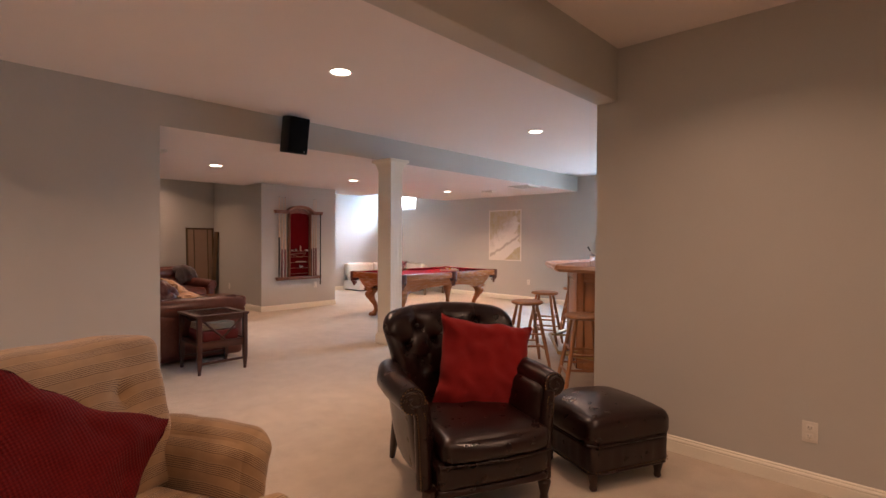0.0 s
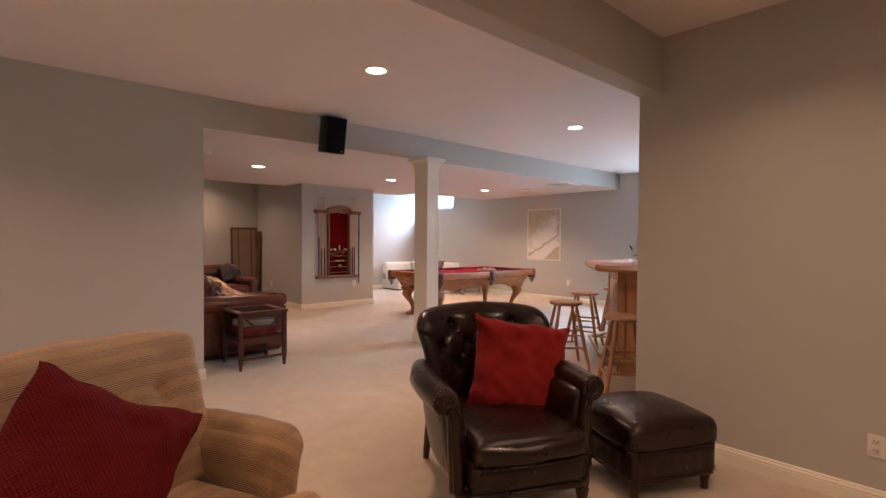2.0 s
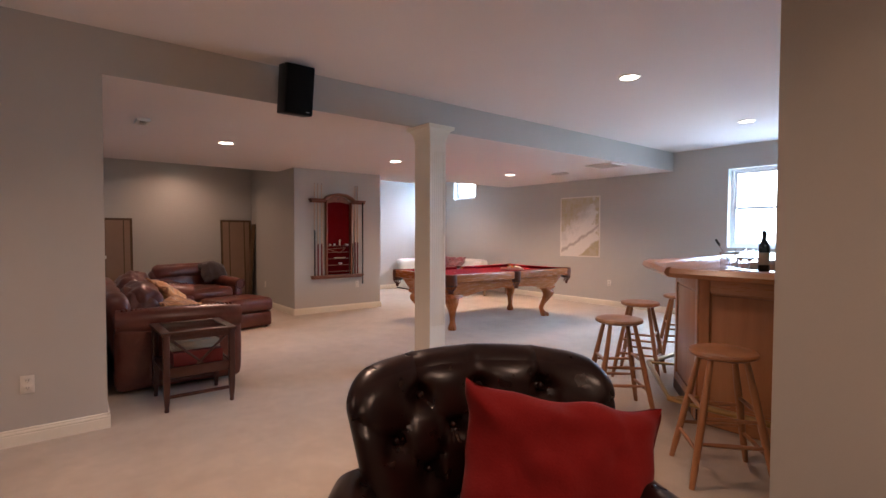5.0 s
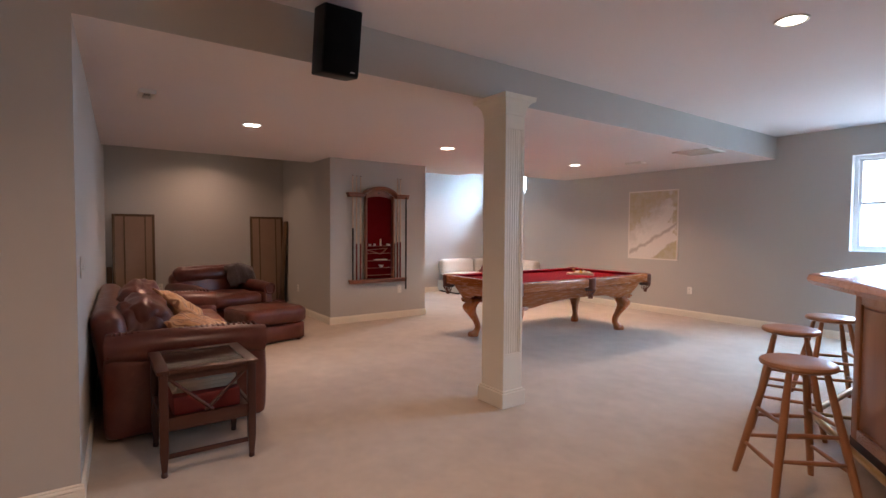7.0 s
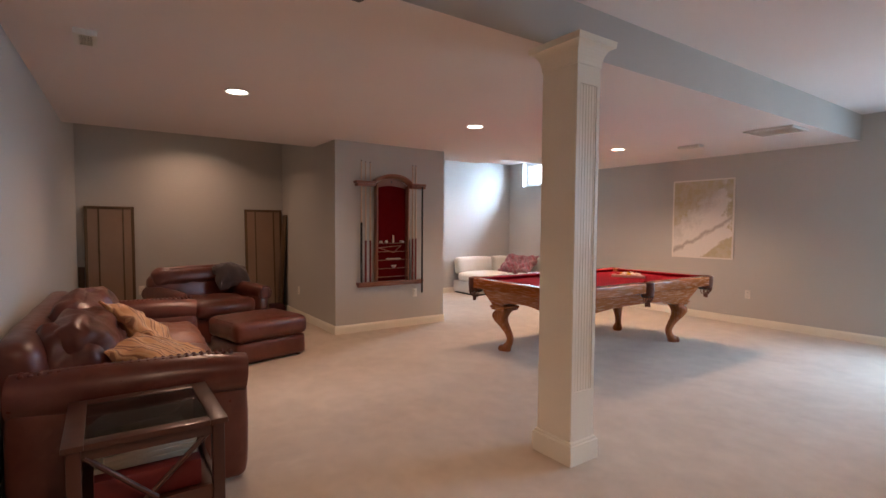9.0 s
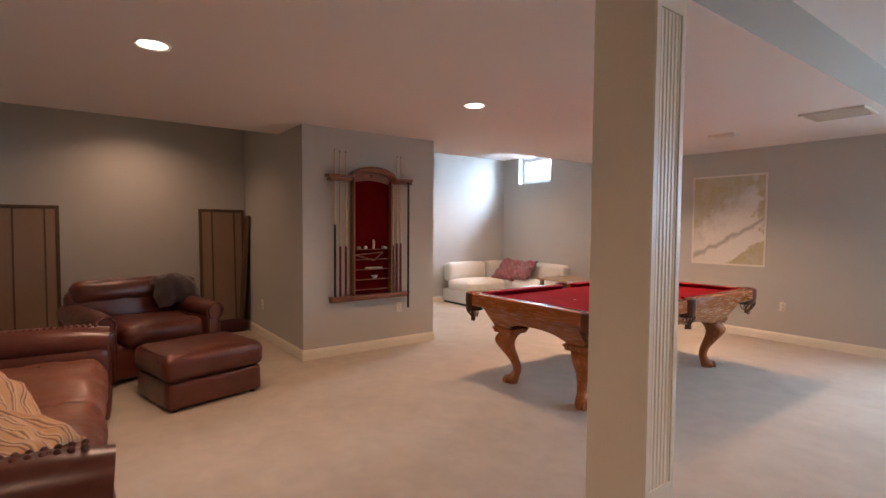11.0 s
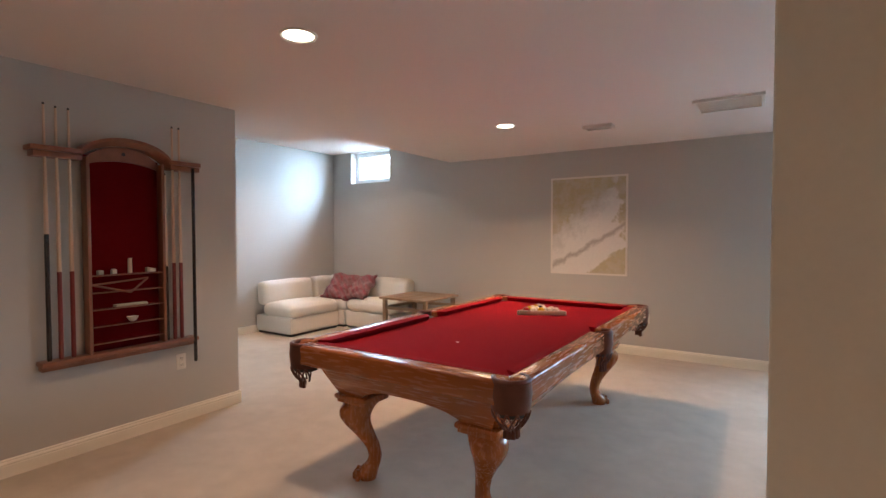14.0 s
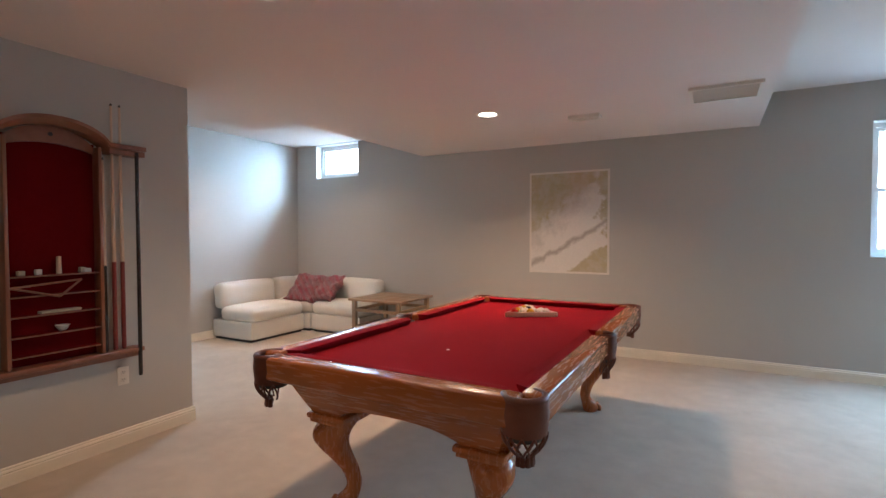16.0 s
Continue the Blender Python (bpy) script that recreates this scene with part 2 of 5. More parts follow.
STRIPES = striped_cloth("tan_striped_upholstery", (0.47, 0.305, 0.16), (0.36, 0.225, 0.12), (0.085, 0.038, 0.022), (0.60, 0.44, 0.27), 0.088, 4, 6)

STRIPES_ARM = striped_cloth("tan_striped_arm", (0.47, 0.305, 0.16), (0.36, 0.225, 0.12), (0.085, 0.038, 0.022), (0.60, 0.44, 0.27), 0.088, 3, 6)
EBONY = timber("ebonised_wood", (0.020, 0.0065, 0.004), (0.038, 0.012, 0.007), "z", 0.4, 0.2)
BOX_RED = surface("deep_red_card", (0.10, 0.006, 0.006), (0.135, 0.010, 0.009), 5, 120, 0.6)
MAROON = surface("maroon_cloth", (0.05, 0.010, 0.012), (0.075, 0.016, 0.018), 5, 160, 0.9)
ORANGE_STRIPES = striped_cloth("orange_striped_cloth", (0.64, 0.34, 0.14), (0.54, 0.26, 0.10), (0.16, 0.05, 0.024), (0.76, 0.54, 0.30), 0.07, 0, 2)
PATCHWORK = striped_cloth("crimson_patterned_cloth", (0.30, 0.03, 0.05), (0.26, 0.15, 0.15), (0.07, 0.02, 0.03), (0.50, 0.40, 0.38), 0.11, 3, 4)
THROW = surface("charcoal_knit", (0.050, 0.030, 0.025), (0.075, 0.046, 0.038), 6, 220, 0.92, 0.1, 0.6, 0.004, sheen=0.3)
IVORY_CLOTH = surface("ivory_canvas", (0.76, 0.73, 0.66), (0.82, 0.79, 0.72), 4, 200, 0.88, 0.1, 0.3, 0.003)
DARK_WOOD = timber("dark_walnut", (0.036, 0.010, 0.0054), (0.072, 0.021, 0.011), "z", 0.42, 0.15)
DARK_WOOD_Y = timber("dark_walnut_crosswise", (0.036, 0.010, 0.0054), (0.072, 0.021, 0.011), "y", 0.38, 0.2)
OAK = timber("honey_oak", (0.40, 0.165, 0.064), (0.52, 0.24, 0.10), "z", 0.33, 0.35)
OAK_X = timber("honey_oak_lengthwise", (0.40, 0.165, 0.064), (0.52, 0.24, 0.10), "x", 0.28, 0.45)
OAK_Y = timber("honey_oak_crosswise", (0.40, 0.165, 0.064), (0.52, 0.24, 0.10), "y", 0.28, 0.45)
POOL_OAK = timber("red_oak", (0.265, 0.076, 0.018), (0.47, 0.158, 0.044), "z", 0.27, 0.25, 14)
POOL_OAK_X = timber("red_oak_lengthwise", (0.265, 0.076, 0.018), (0.47, 0.158, 0.044), "x", 0.27, 0.25, 14)
POOL_OAK_Y = timber("red_oak_crosswise", (0.265, 0.076, 0.018), (0.47, 0.158, 0.044), "y", 0.27, 0.25, 14)
STOOL_WOOD = timber("varnished_beech", (0.34, 0.145, 0.058), (0.45, 0.21, 0.09), "z", 0.35, 0.3, 30)
RUSTIC = timber("weathered_oak", (0.25, 0.165, 0.10), (0.37, 0.26, 0.165), "x", 0.5, 0.1)
RACK_WOOD = timber("rack_oak", (0.185, 0.068, 0.034), (0.28, 0.112, 0.058), "z", 0.38, 0.25)
RACK_WOOD_Y = timber("rack_oak_lengthwise", (0.185, 0.068, 0.034), (0.28, 0.112, 0.058), "y", 0.38, 0.25)
FELT = surface("red_felt", (0.205, 0.0028, 0.0075), (0.25, 0.004, 0.010), 2, 260, 0.97, 0.04, 0.3, 0.0012, gloss=0.08)
# rack felt: the shade inside the rack is put into its colour
RACK_FELT = surface("shaded_red_felt", (0.095, 0.002, 0.004), (0.12, 0.004, 0.005), 4, 260, 0.97, 0.04, 0.3, 0.001, gloss=0.05)
POCKET_LEATHER = leather("pocket_leather", (0.085, 0.022, 0.010), (0.13, 0.036, 0.016), 0.40, 0.05)
BRASS = surface("polished_brass", (0.42, 0.27, 0.11), (0.52, 0.35, 0.15), 4, 60, 0.3, 0.1, 0.03, 0.0005, metal=1.0)
NAIL_BRASS = surface("antique_brass", (0.22, 0.14, 0.07), (0.32, 0.21, 0.10), 30, 200, 0.4, 0.1, 0.03, 0.0005, metal=1.0)
BLACK_PLASTIC = surface("black_plastic", (0.008, 0.008, 0.008), (0.014, 0.014, 0.014), 5, 200, 0.5, 0.1, 0.1, 0.0005, gloss=0.25)
GRILLE = surface("black_speaker_cloth", (0.004, 0.004, 0.004), (0.010, 0.010, 0.010), 8, 900, 0.9, 0.1, 0.5, 0.001, gloss=0.1)
WHITE_PLASTIC = surface("white_plastic", (0.70, 0.67, 0.61), (0.76, 0.73, 0.67), 5, 100, 0.4, 0.08, 0.03, 0.0004)
# near-black; also stands in for the shade inside slots, ducts, pockets and keyhole
SLOT = surface("slot_black", (0.03, 0.028, 0.026), (0.04, 0.038, 0.035), 8, 80, 0.7)
SCREEN_CLOTH = surface("linen_screen", (0.275, 0.180, 0.125), (0.325, 0.220, 0.155), 3, 150, 0.9, 0.1, 0.35, 0.002)
SCREEN_WOOD = timber("bronze_stained_wood", (0.075, 0.042, 0.018), (0.13, 0.078, 0.034), "z", 0.4, 0.3)
PAPER = surface("chart_paper", (0.72, 0.68, 0.62), (0.78, 0.74, 0.68), 3, 120, 0.7)
CHART = chart_material()
LENS_GLOW = glow("lit_lamp_lens", (1.0, 0.88, 0.70), 14.0)
OUTDOORS = glow("overcast_daylight", (0.86, 0.95, 1.0), 9.0)
CLEAR = glass("clear_glass")
TABLE_GLASS = glass("smoked_table_glass", (0.30, 0.27, 0.25), 0.05)
BOTTLE_GLASS = surface("dark_bottle_glass", (0.006, 0.006, 0.005), (0.010, 0.011, 0.008), 5, 50, 0.08, 0.03, 0.0, 0.0002, coat=0.5)
BLACK_CUE = surface("black_lacquer", (0.012, 0.010, 0.010), (0.02, 0.016, 0.014), 5, 80, 0.25, 0.05, 0.02, 0.0003, coat=0.5)
MAPLE = timber("pale_maple", (0.62, 0.46, 0.33), (0.70, 0.54, 0.40), "z", 0.3, 0.4)
CUE_RED = surface("cue_butt_red", (0.14, 0.012, 0.010), (0.20, 0.02, 0.015), 9, 120, 0.3, 0.05, 0.02, 0.0003, coat=0.5)
BALL_COLOURS = [(0.72, 0.66, 0.52), (0.62, 0.36, 0.02), (0.02, 0.04, 0.25), (0.42, 0.02, 0.02), (0.10, 0.02, 0.16), (0.60, 0.16, 0.02), (0.02, 0.14, 0.05), (0.22, 0.02, 0.03), (0.012, 0.012, 0.012)]
BALLS = [surface("glossy_ball", c, tuple(v * 0.9 for v in c), 5, 50, 0.12, 0.04, 0.0, 0.0002, coat=0.6) for c in BALL_COLOURS]
LABEL_PAPER = surface("label_paper", (0.42, 0.36, 0.27), (0.50, 0.44, 0.34), 9, 120, 0.7)
SILVER = surface("brushed_silver", (0.62, 0.62, 0.62), (0.70, 0.70, 0.70), 6, 150, 0.25, 0.1, 0.03, 0.0004, metal=1.0)

# ---- building helpers ----


def finish(bm, name, material, smooth):
    mesh = bpy.data.meshes.new(name)
    bmesh.ops.recalc_face_normals(bm, faces=bm.faces)
    if smooth:
        for f in bm.faces:
            f.smooth = True
        for e in bm.edges:
            if len(e.link_faces) == 2 and e.calc_face_angle(0) > 0.75:
                e.smooth = False
    bm.to_mesh(mesh)
    bm.free()
    for m in material if isinstance(material, (list, tuple)) else [material]:
        mesh.materials.append(m)
    return mesh


def part(name, bm, material, parent, label="", smooth=True):
    """One mesh object under a thing or a part."""
    ob = new(name, finish(bm, name, material, smooth))
    ob.parent = parent
    return tagged(ob, label)


def thing(name, m, label, category, group=""):
    ob = new(name)
    ob.empty_display_size = 0.1
    ob.matrix_world = m
    return tagged(ob, label, category, group)


def solid(name, bm, material, label, category, m=None, kind="", smooth=True):
    """A thing that is one mesh."""
    ob = new(name, finish(bm, name, material, smooth))
    if m is not None:
        ob.matrix_world = m
    return tagged(ob, label, category, "", kind)


def structure(name, bm, material, label, category="structure", smooth=False):
    return solid(name, bm, material, label, category, None, "structure", smooth)


def join(bm, other, m=None):
    if m is not None:
        other.transform(m)
    mesh = bpy.data.meshes.new("tmp")
    other.to_mesh(mesh)
    other.free()
    bm.from_mesh(mesh)
    bpy.data.meshes.remove(mesh)
    return bm


def box(x0, x1, y0, y1, z0, z1, bevel=0.0, segments=2):
    bm = bmesh.new()
    bmesh.ops.create_cube(bm, size=1)
    for v in bm.verts:
        v.co = Vector(((x0 + x1) / 2 + v.co.x * (x1 - x0), (y0 + y1) / 2 + v.co.y * (y1 - y0), (z0 + z1) / 2 + v.co.z * (z1 - z0)))
    if bevel:
        bmesh.ops.bevel(bm, geom=bm.edges[:], offset=bevel, segments=segments, affect="EDGES", profile=0.5)
    return bm


def boxes(*items, bevel=0.0):
    bm = bmesh.new()
    for b in items:
        join(bm, box(*b, bevel=bevel))
    return bm


def puff(sx, sy, sz, r, cuts=9, crown=(0, 0, 0), wrinkle=0.0, seed=0.0, deform=None):
    """A rounded, filled-out block round the origin: cushions, arms, upholstery."""
    bm = bmesh.new()
    bmesh.ops.create_cube(bm, size=2)
    bmesh.ops.subdivide_edges(bm, edges=bm.edges[:], cuts=cuts, use_grid_fill=True)
    half = Vector((sx / 2, sy / 2, sz / 2))
    for v in bm.verts:
        t = Vector([math.copysign(1 - (1 - abs(c)) ** 1.45, c) for c in v.co])
        p = Vector([t[i] * half[i] for i in range(3)])
        inner = Vector([max(-half[i] + min(r, half[i]), min(half[i] - min(r, half[i]), p[i])) for i in range(3)])
        d = p - inner
        if d.length > 1e-6:
            p = inner + d.normalized() * min(r, max(abs(c) for c in d) * 1.0 if d.length < r else r)
        for i in range(3):
            j, k = (i + 1) % 3, (i + 2) % 3
            p[i] += math.copysign(1, t[i]) * abs(t[i]) * crown[i] * (1 - t[j] ** 2) * (1 - t[k] ** 2)
        if wrinkle:
            n = noise.noise_vector(p * 7 + Vector((seed, seed * 0.7, 1.3)))
            p += n * wrinkle + noise.noise_vector(p * 19 + Vector((seed, 3, 1))) * wrinkle * 0.35
        v.co = deform(p, t) if deform else p
    return bm


def pillow(size, thick, seed, cuts=15, wrinkle=0.012):
    """A square scatter cushion in the xz plane, with pinched corners."""
    def shape(p, t):
        u, w = t.x, t.z
        edge = (1 - abs(u) ** 2.1) * (1 - abs(w) ** 2.1)
        q = Vector((u * size / 2 * (1 - 0.10 * (1 - w * w) * abs(u)), t.y * (0.005 + thick / 2 * max(edge, 0) ** 0.48), w * size / 2 * (1 - 0.10 * (1 - u * u) * abs(w))))
        n = noise.noise_vector(Vector((u * 2.2, w * 2.2, seed)))
        q.y += n.x * wrinkle * 1.6
        q.x += n.y * wrinkle
        q.z += n.z * wrinkle
        fold = noise.noise(Vector((u * 4.0 + w * 2.0, w * 4.0 - u, seed + 5)))
        q.y += fold * wrinkle * 0.8 * (1 if t.y < 0 else -1)
        return q
    return puff(2, 2, 2, 0.0001, cuts, deform=shape)


def cyl(p0, p1, r0, r1=None, seg=12, caps=True):
    p0, p1 = Vector(p0), Vector(p1)
    r1 = r0 if r1 is None else r1
    bm = bmesh.new()
    bmesh.ops.create_cone(bm, cap_ends=caps, segments=seg, radius1=r0, radius2=r1, depth=(p1 - p0).length)
    bm.transform(Matrix.Translation((p0 + p1) / 2) @ (p1 - p0).to_track_quat("Z", "Y").to_matrix().to_4x4())
    return bm


def lathe(profile, seg=20):
    """A turned solid about z from (radius, height) pairs."""
    bm = bmesh.new()
    rings = [[bm.verts.new((r * math.cos(2 * math.pi * i / seg), r * math.sin(2 * math.pi * i / seg), z)) for i in range(seg)] for r, z in profile]
    for a, b in zip(rings, rings[1:]):
        for i in range(seg):
            bm.faces.new((a[i], a[(i + 1) % seg], b[(i + 1) % seg], b[i]))
    bm.faces.new(rings[0][::-1])
    bm.faces.new(rings[-1])
    return bm


def sweep(path, radii, seg=10, caps=True):
    """A round bar along a path, with a radius at each point."""
    pts = [Vector(p) for p in path]
    bm, rings = bmesh.new(), []
    for i, p in enumerate(pts):
        d = (pts[min(i + 1, len(pts) - 1)] - pts[max(i - 1, 0)]).normalized()
        side = d.cross(Vector((0.31, 0.17, 0.93))).normalized() if abs(d.z) < 0.9 else d.cross(Vector((0, 1, 0))).normalized()
        up = side.cross(d).normalized()
        r = radii[i] if isinstance(radii, (list, tuple)) else radii
        rings.append([bm.verts.new(p + (side * math.cos(2 * math.pi * k / seg) + up * math.sin(2 * math.pi * k / seg)) * r) for k in range(seg)])
    for a, b in zip(rings, rings[1:]):
        for k in range(seg):
            bm.faces.new((a[k], a[(k + 1) % seg], b[(k + 1) % seg], b[k]))
    if caps:
        bm.faces.new(rings[0][::-1])
        bm.faces.new(rings[-1])
    return bm


def upright(stations, seg=20, between=4):
    """A bowed leg from level rings: (centre, height, radius), rounded off between the stations."""
    pts = [(Vector((p.x, p.y, z)), rad) for p, z, rad in stations]
    bm, rings = bmesh.new(), []
    for i in range(len(pts) - 1):
        q = [pts[min(max(i + k, 0), len(pts) - 1)] for k in (-1, 0, 1, 2)]
        for j in range(between if i < len(pts) - 2 else between + 1):
            t = j / between
            w = (-0.5 * t + t * t - 0.5 * t ** 3, 1 - 2.5 * t * t + 1.5 * t ** 3, 0.5 * t + 2 * t * t - 1.5 * t ** 3, -0.5 * t * t + 0.5 * t ** 3)
            c, rad = sum((q[k][0] * w[k] for k in range(4)), Vector()), sum(q[k][1] * w[k] for k in range(4))
            rings.append([bm.verts.new((c.x + rad * math.cos(2 * math.pi * n / seg), c.y + rad * math.sin(2 * math.pi * n / seg), max(c.z, 0.0))) for n in range(seg)])
    for a, b in zip(rings, rings[1:]):
        for n in range(seg):
            bm.faces.new((a[n], a[(n + 1) % seg], b[(n + 1) % seg], b[n]))
    bm.faces.new(rings[0])
    bm.faces.new(rings[-1][::-1])
    return bm


def prism(outline, z0, z1, bevel=0.0):
    """An upright block over a plan outline."""
    bm = bmesh.new()
    lo, hi = [bm.verts.new((x, y, z0)) for x, y in outline], [bm.verts.new((x, y, z1)) for x, y in outline]
    bm.faces.new(lo[::-1])
    bm.faces.new(hi)
    for i in range(len(outline)):
        j = (i + 1) % len(outline)
        bm.faces.new((lo[i], lo[j], hi[j], hi[i]))
    if bevel:
        bmesh.ops.bevel(bm, geom=bm.edges[:], offset=bevel, segments=3, affect="EDGES", profile=0.5)
    return bm


def flat_shape(outline, thick):
    """A plate in the xz plane, its back at y = 0 and its face at y = -thick."""
    bm = prism(outline, 0, thick)
    bm.transform(pose(0, 0, 0, 90))
    return bm


def move(bm, x, y, z, rx=0, ry=0, rz=0):
    bm.transform(pose(x, y, z, rx, ry, rz))
    return bm


def ball(r, u=6, v=4):
    bm = bmesh.new()
    bmesh.ops.create_uvsphere(bm, u_segments=u, v_segments=v, radius=r)
    return bm

# ---- the large structure ----
structure("floor", box(WEST - 0.2, EAST + 0.2, SOUTH - 0.2, NORTH + 0.3, -0.12, 0.0), CARPET, "wall-to-wall beige cut-pile carpet", "carpet")
structure("ceiling", box(WEST - 0.2, EAST + 0.2, SOUTH - 0.2, NORTH + 0.3, HIGH, HIGH + 0.15), CEILING, "flat white painted drywall ceiling", "ceiling")


def dropped_ceiling():
    edge_x = -9.25
    bm = prism([(BEAM_X, 1.5685), (BEAM_X, NORTH + 0.01), (-8.63, NORTH + 0.01), (-8.63, 7.26), (edge_x, 7.26), (edge_x, 1.5685)], LOW, HIGH + 0.01)
    for f in bm.faces:
        f.normal_update()
        f.material_index = 0 if abs(f.normal.z) > 0.5 else 1
    return structure("ceiling_lower", bm, [CEILING, WALL], "lower drywall ceiling with a painted dropped edge", "ceiling")


dropped_ceiling()
structure("beam", box(RIGHT_X, RIGHT_X + 0.15, SOUTH, RIGHT_Y + 0.002, 2.36, HIGH + 0.01, 0.006), WALL, "boxed-in ceiling beam painted like the walls", "beam")


def wall_with_openings():
    """The long wall with the chart and both windows."""
    y0, y1 = NORTH, NORTH + 0.24
    small, large = (-10.56, -9.74, 2.22, 2.725), (-3.93, -2.11, 1.15, 2.375)
    x0, x1, top = WEST - 0.2, EAST + 0.2, HIGH + 0.02
    return boxes((x0, small[0], y0, y1, 0, top), (small[0], small[1], y0, y1, 0, small[2]), (small[0], small[1], y0, y1, small[3], top),
                 (small[1], large[0], y0, y1, 0, top), (large[0], large[1], y0, y1, 0, large[2]), (large[0], large[1], y0, y1, large[3], top), (large[1], x1, y0, y1, 0, top))


structure("wall_north", wall_with_openings(), WALL, "grey-beige painted wall with two window openings", "wall")
structure("wall_west", box(WEST - 0.2, WEST, BLOCK_N - 0.1, NORTH + 0.001, 0, HIGH + 0.02), WALL, "grey-beige painted wall behind the ivory sofa", "wall")
structure("wall_nook_back", box(NOOK_X - 0.2, NOOK_X, 1.3, BLOCK_S + 0.1, 0, HIGH + 0.02), WALL, "grey-beige painted wall at the back of the nook", "wall")
structure("wall_block", box(NOOK_X - 0.4, BLOCK_X, BLOCK_S, BLOCK_N, 0, HIGH + 0.02), WALL, "projecting painted wall that carries the cue rack", "wall")
structure("wall_nook_side", prism([(BEAM_X - 0.13, 1.42), (BEAM_X - 0.001, 1.57), (NOOK_X - 0.05, 1.763), (NOOK_X - 0.05, 1.61)], 0, HIGH + 0.02), WALL, "painted wall along the side of the nook", "wall")
structure("wall_left", box(BEAM_X - 0.13, BEAM_X, SOUTH - 0.1, 1.568, 0, HIGH + 0.02), WALL, "grey-beige painted wall that ends at the nook", "wall")
structure("wall_right", box(RIGHT_X, EAST + 0.1, RIGHT_Y, RIGHT_Y + 0.12, 0, HIGH + 0.02), WALL, "grey-beige painted partition wall beside the bar", "wall")
# east and south walls are never in view, added to shut out the sky
structure("wall_east", box(EAST, EAST + 0.15, SOUTH - 0.1, NORTH + 0.1, 0, HIGH + 0.02), WALL, "unseen plain wall added to close the room", "wall")
structure("wall_south", box(BEAM_X - 0.1, EAST + 0.1, SOUTH - 0.15, SOUTH, 0, HIGH + 0.02), WALL, "unseen plain wall added behind the seating", "wall")


def baseboard(x0, y0, x1, y1):
    """A moulded skirting board; the room lies to the left of the way from the first to the second end."""
    length = math.hypot(x1 - x0, y1 - y0)
    profile = [(0, 0), (0.016, 0), (0.016, 0.066), (0.013, 0.072), (0.017, 0.078), (0.014, 0.086), (0.009, 0.092), (0.011, 0.098), (0.006, 0.104), (0, 0.105)]
    bm = bmesh.new()
    a, b = [bm.verts.new((0, y, z)) for y, z in profile], [bm.verts.new((length, y, z)) for y, z in profile]
    for i in range(len(profile) - 1):
        bm.faces.new((a[i], a[i + 1], b[i + 1], b[i]))
    bm.faces.new(a)
    bm.faces.new(b[::-1])
    bm.transform(pose(x0, y0, 0, 0, 0, math.degrees(math.atan2(y1 - y0, x1 - x0))))
    return structure("baseboard", bm, TRIM, "white painted moulded baseboard", "baseboard")


baseboard(EAST, NORTH, WEST, NORTH)
baseboard(WEST, NORTH, WEST, BLOCK_N)
baseboard(WEST, BLOCK_N, BLOCK_X + 0.013, BLOCK_N)
baseboard(BLOCK_X, BLOCK_N + 0.013, BLOCK_X, BLOCK_S - 0.013)
baseboard(BLOCK_X + 0.013, BLOCK_S, NOOK_X, BLOCK_S)
baseboard(NOOK_X, BLOCK_S, NOOK_X, 1.77)
baseboard(NOOK_X, 1.762, BEAM_X + 0.013, 1.57)
baseboard(BEAM_X, 1.584, BEAM_X, SOUTH)
baseboard(EAST, RIGHT_Y, RIGHT_X, RIGHT_Y)
baseboard(RIGHT_X, RIGHT_Y, RIGHT_X, RIGHT_Y + 0.12)
baseboard(BEAM_X, SOUTH, EAST, SOUTH)
baseboard(EAST, SOUTH, EAST, NORTH)


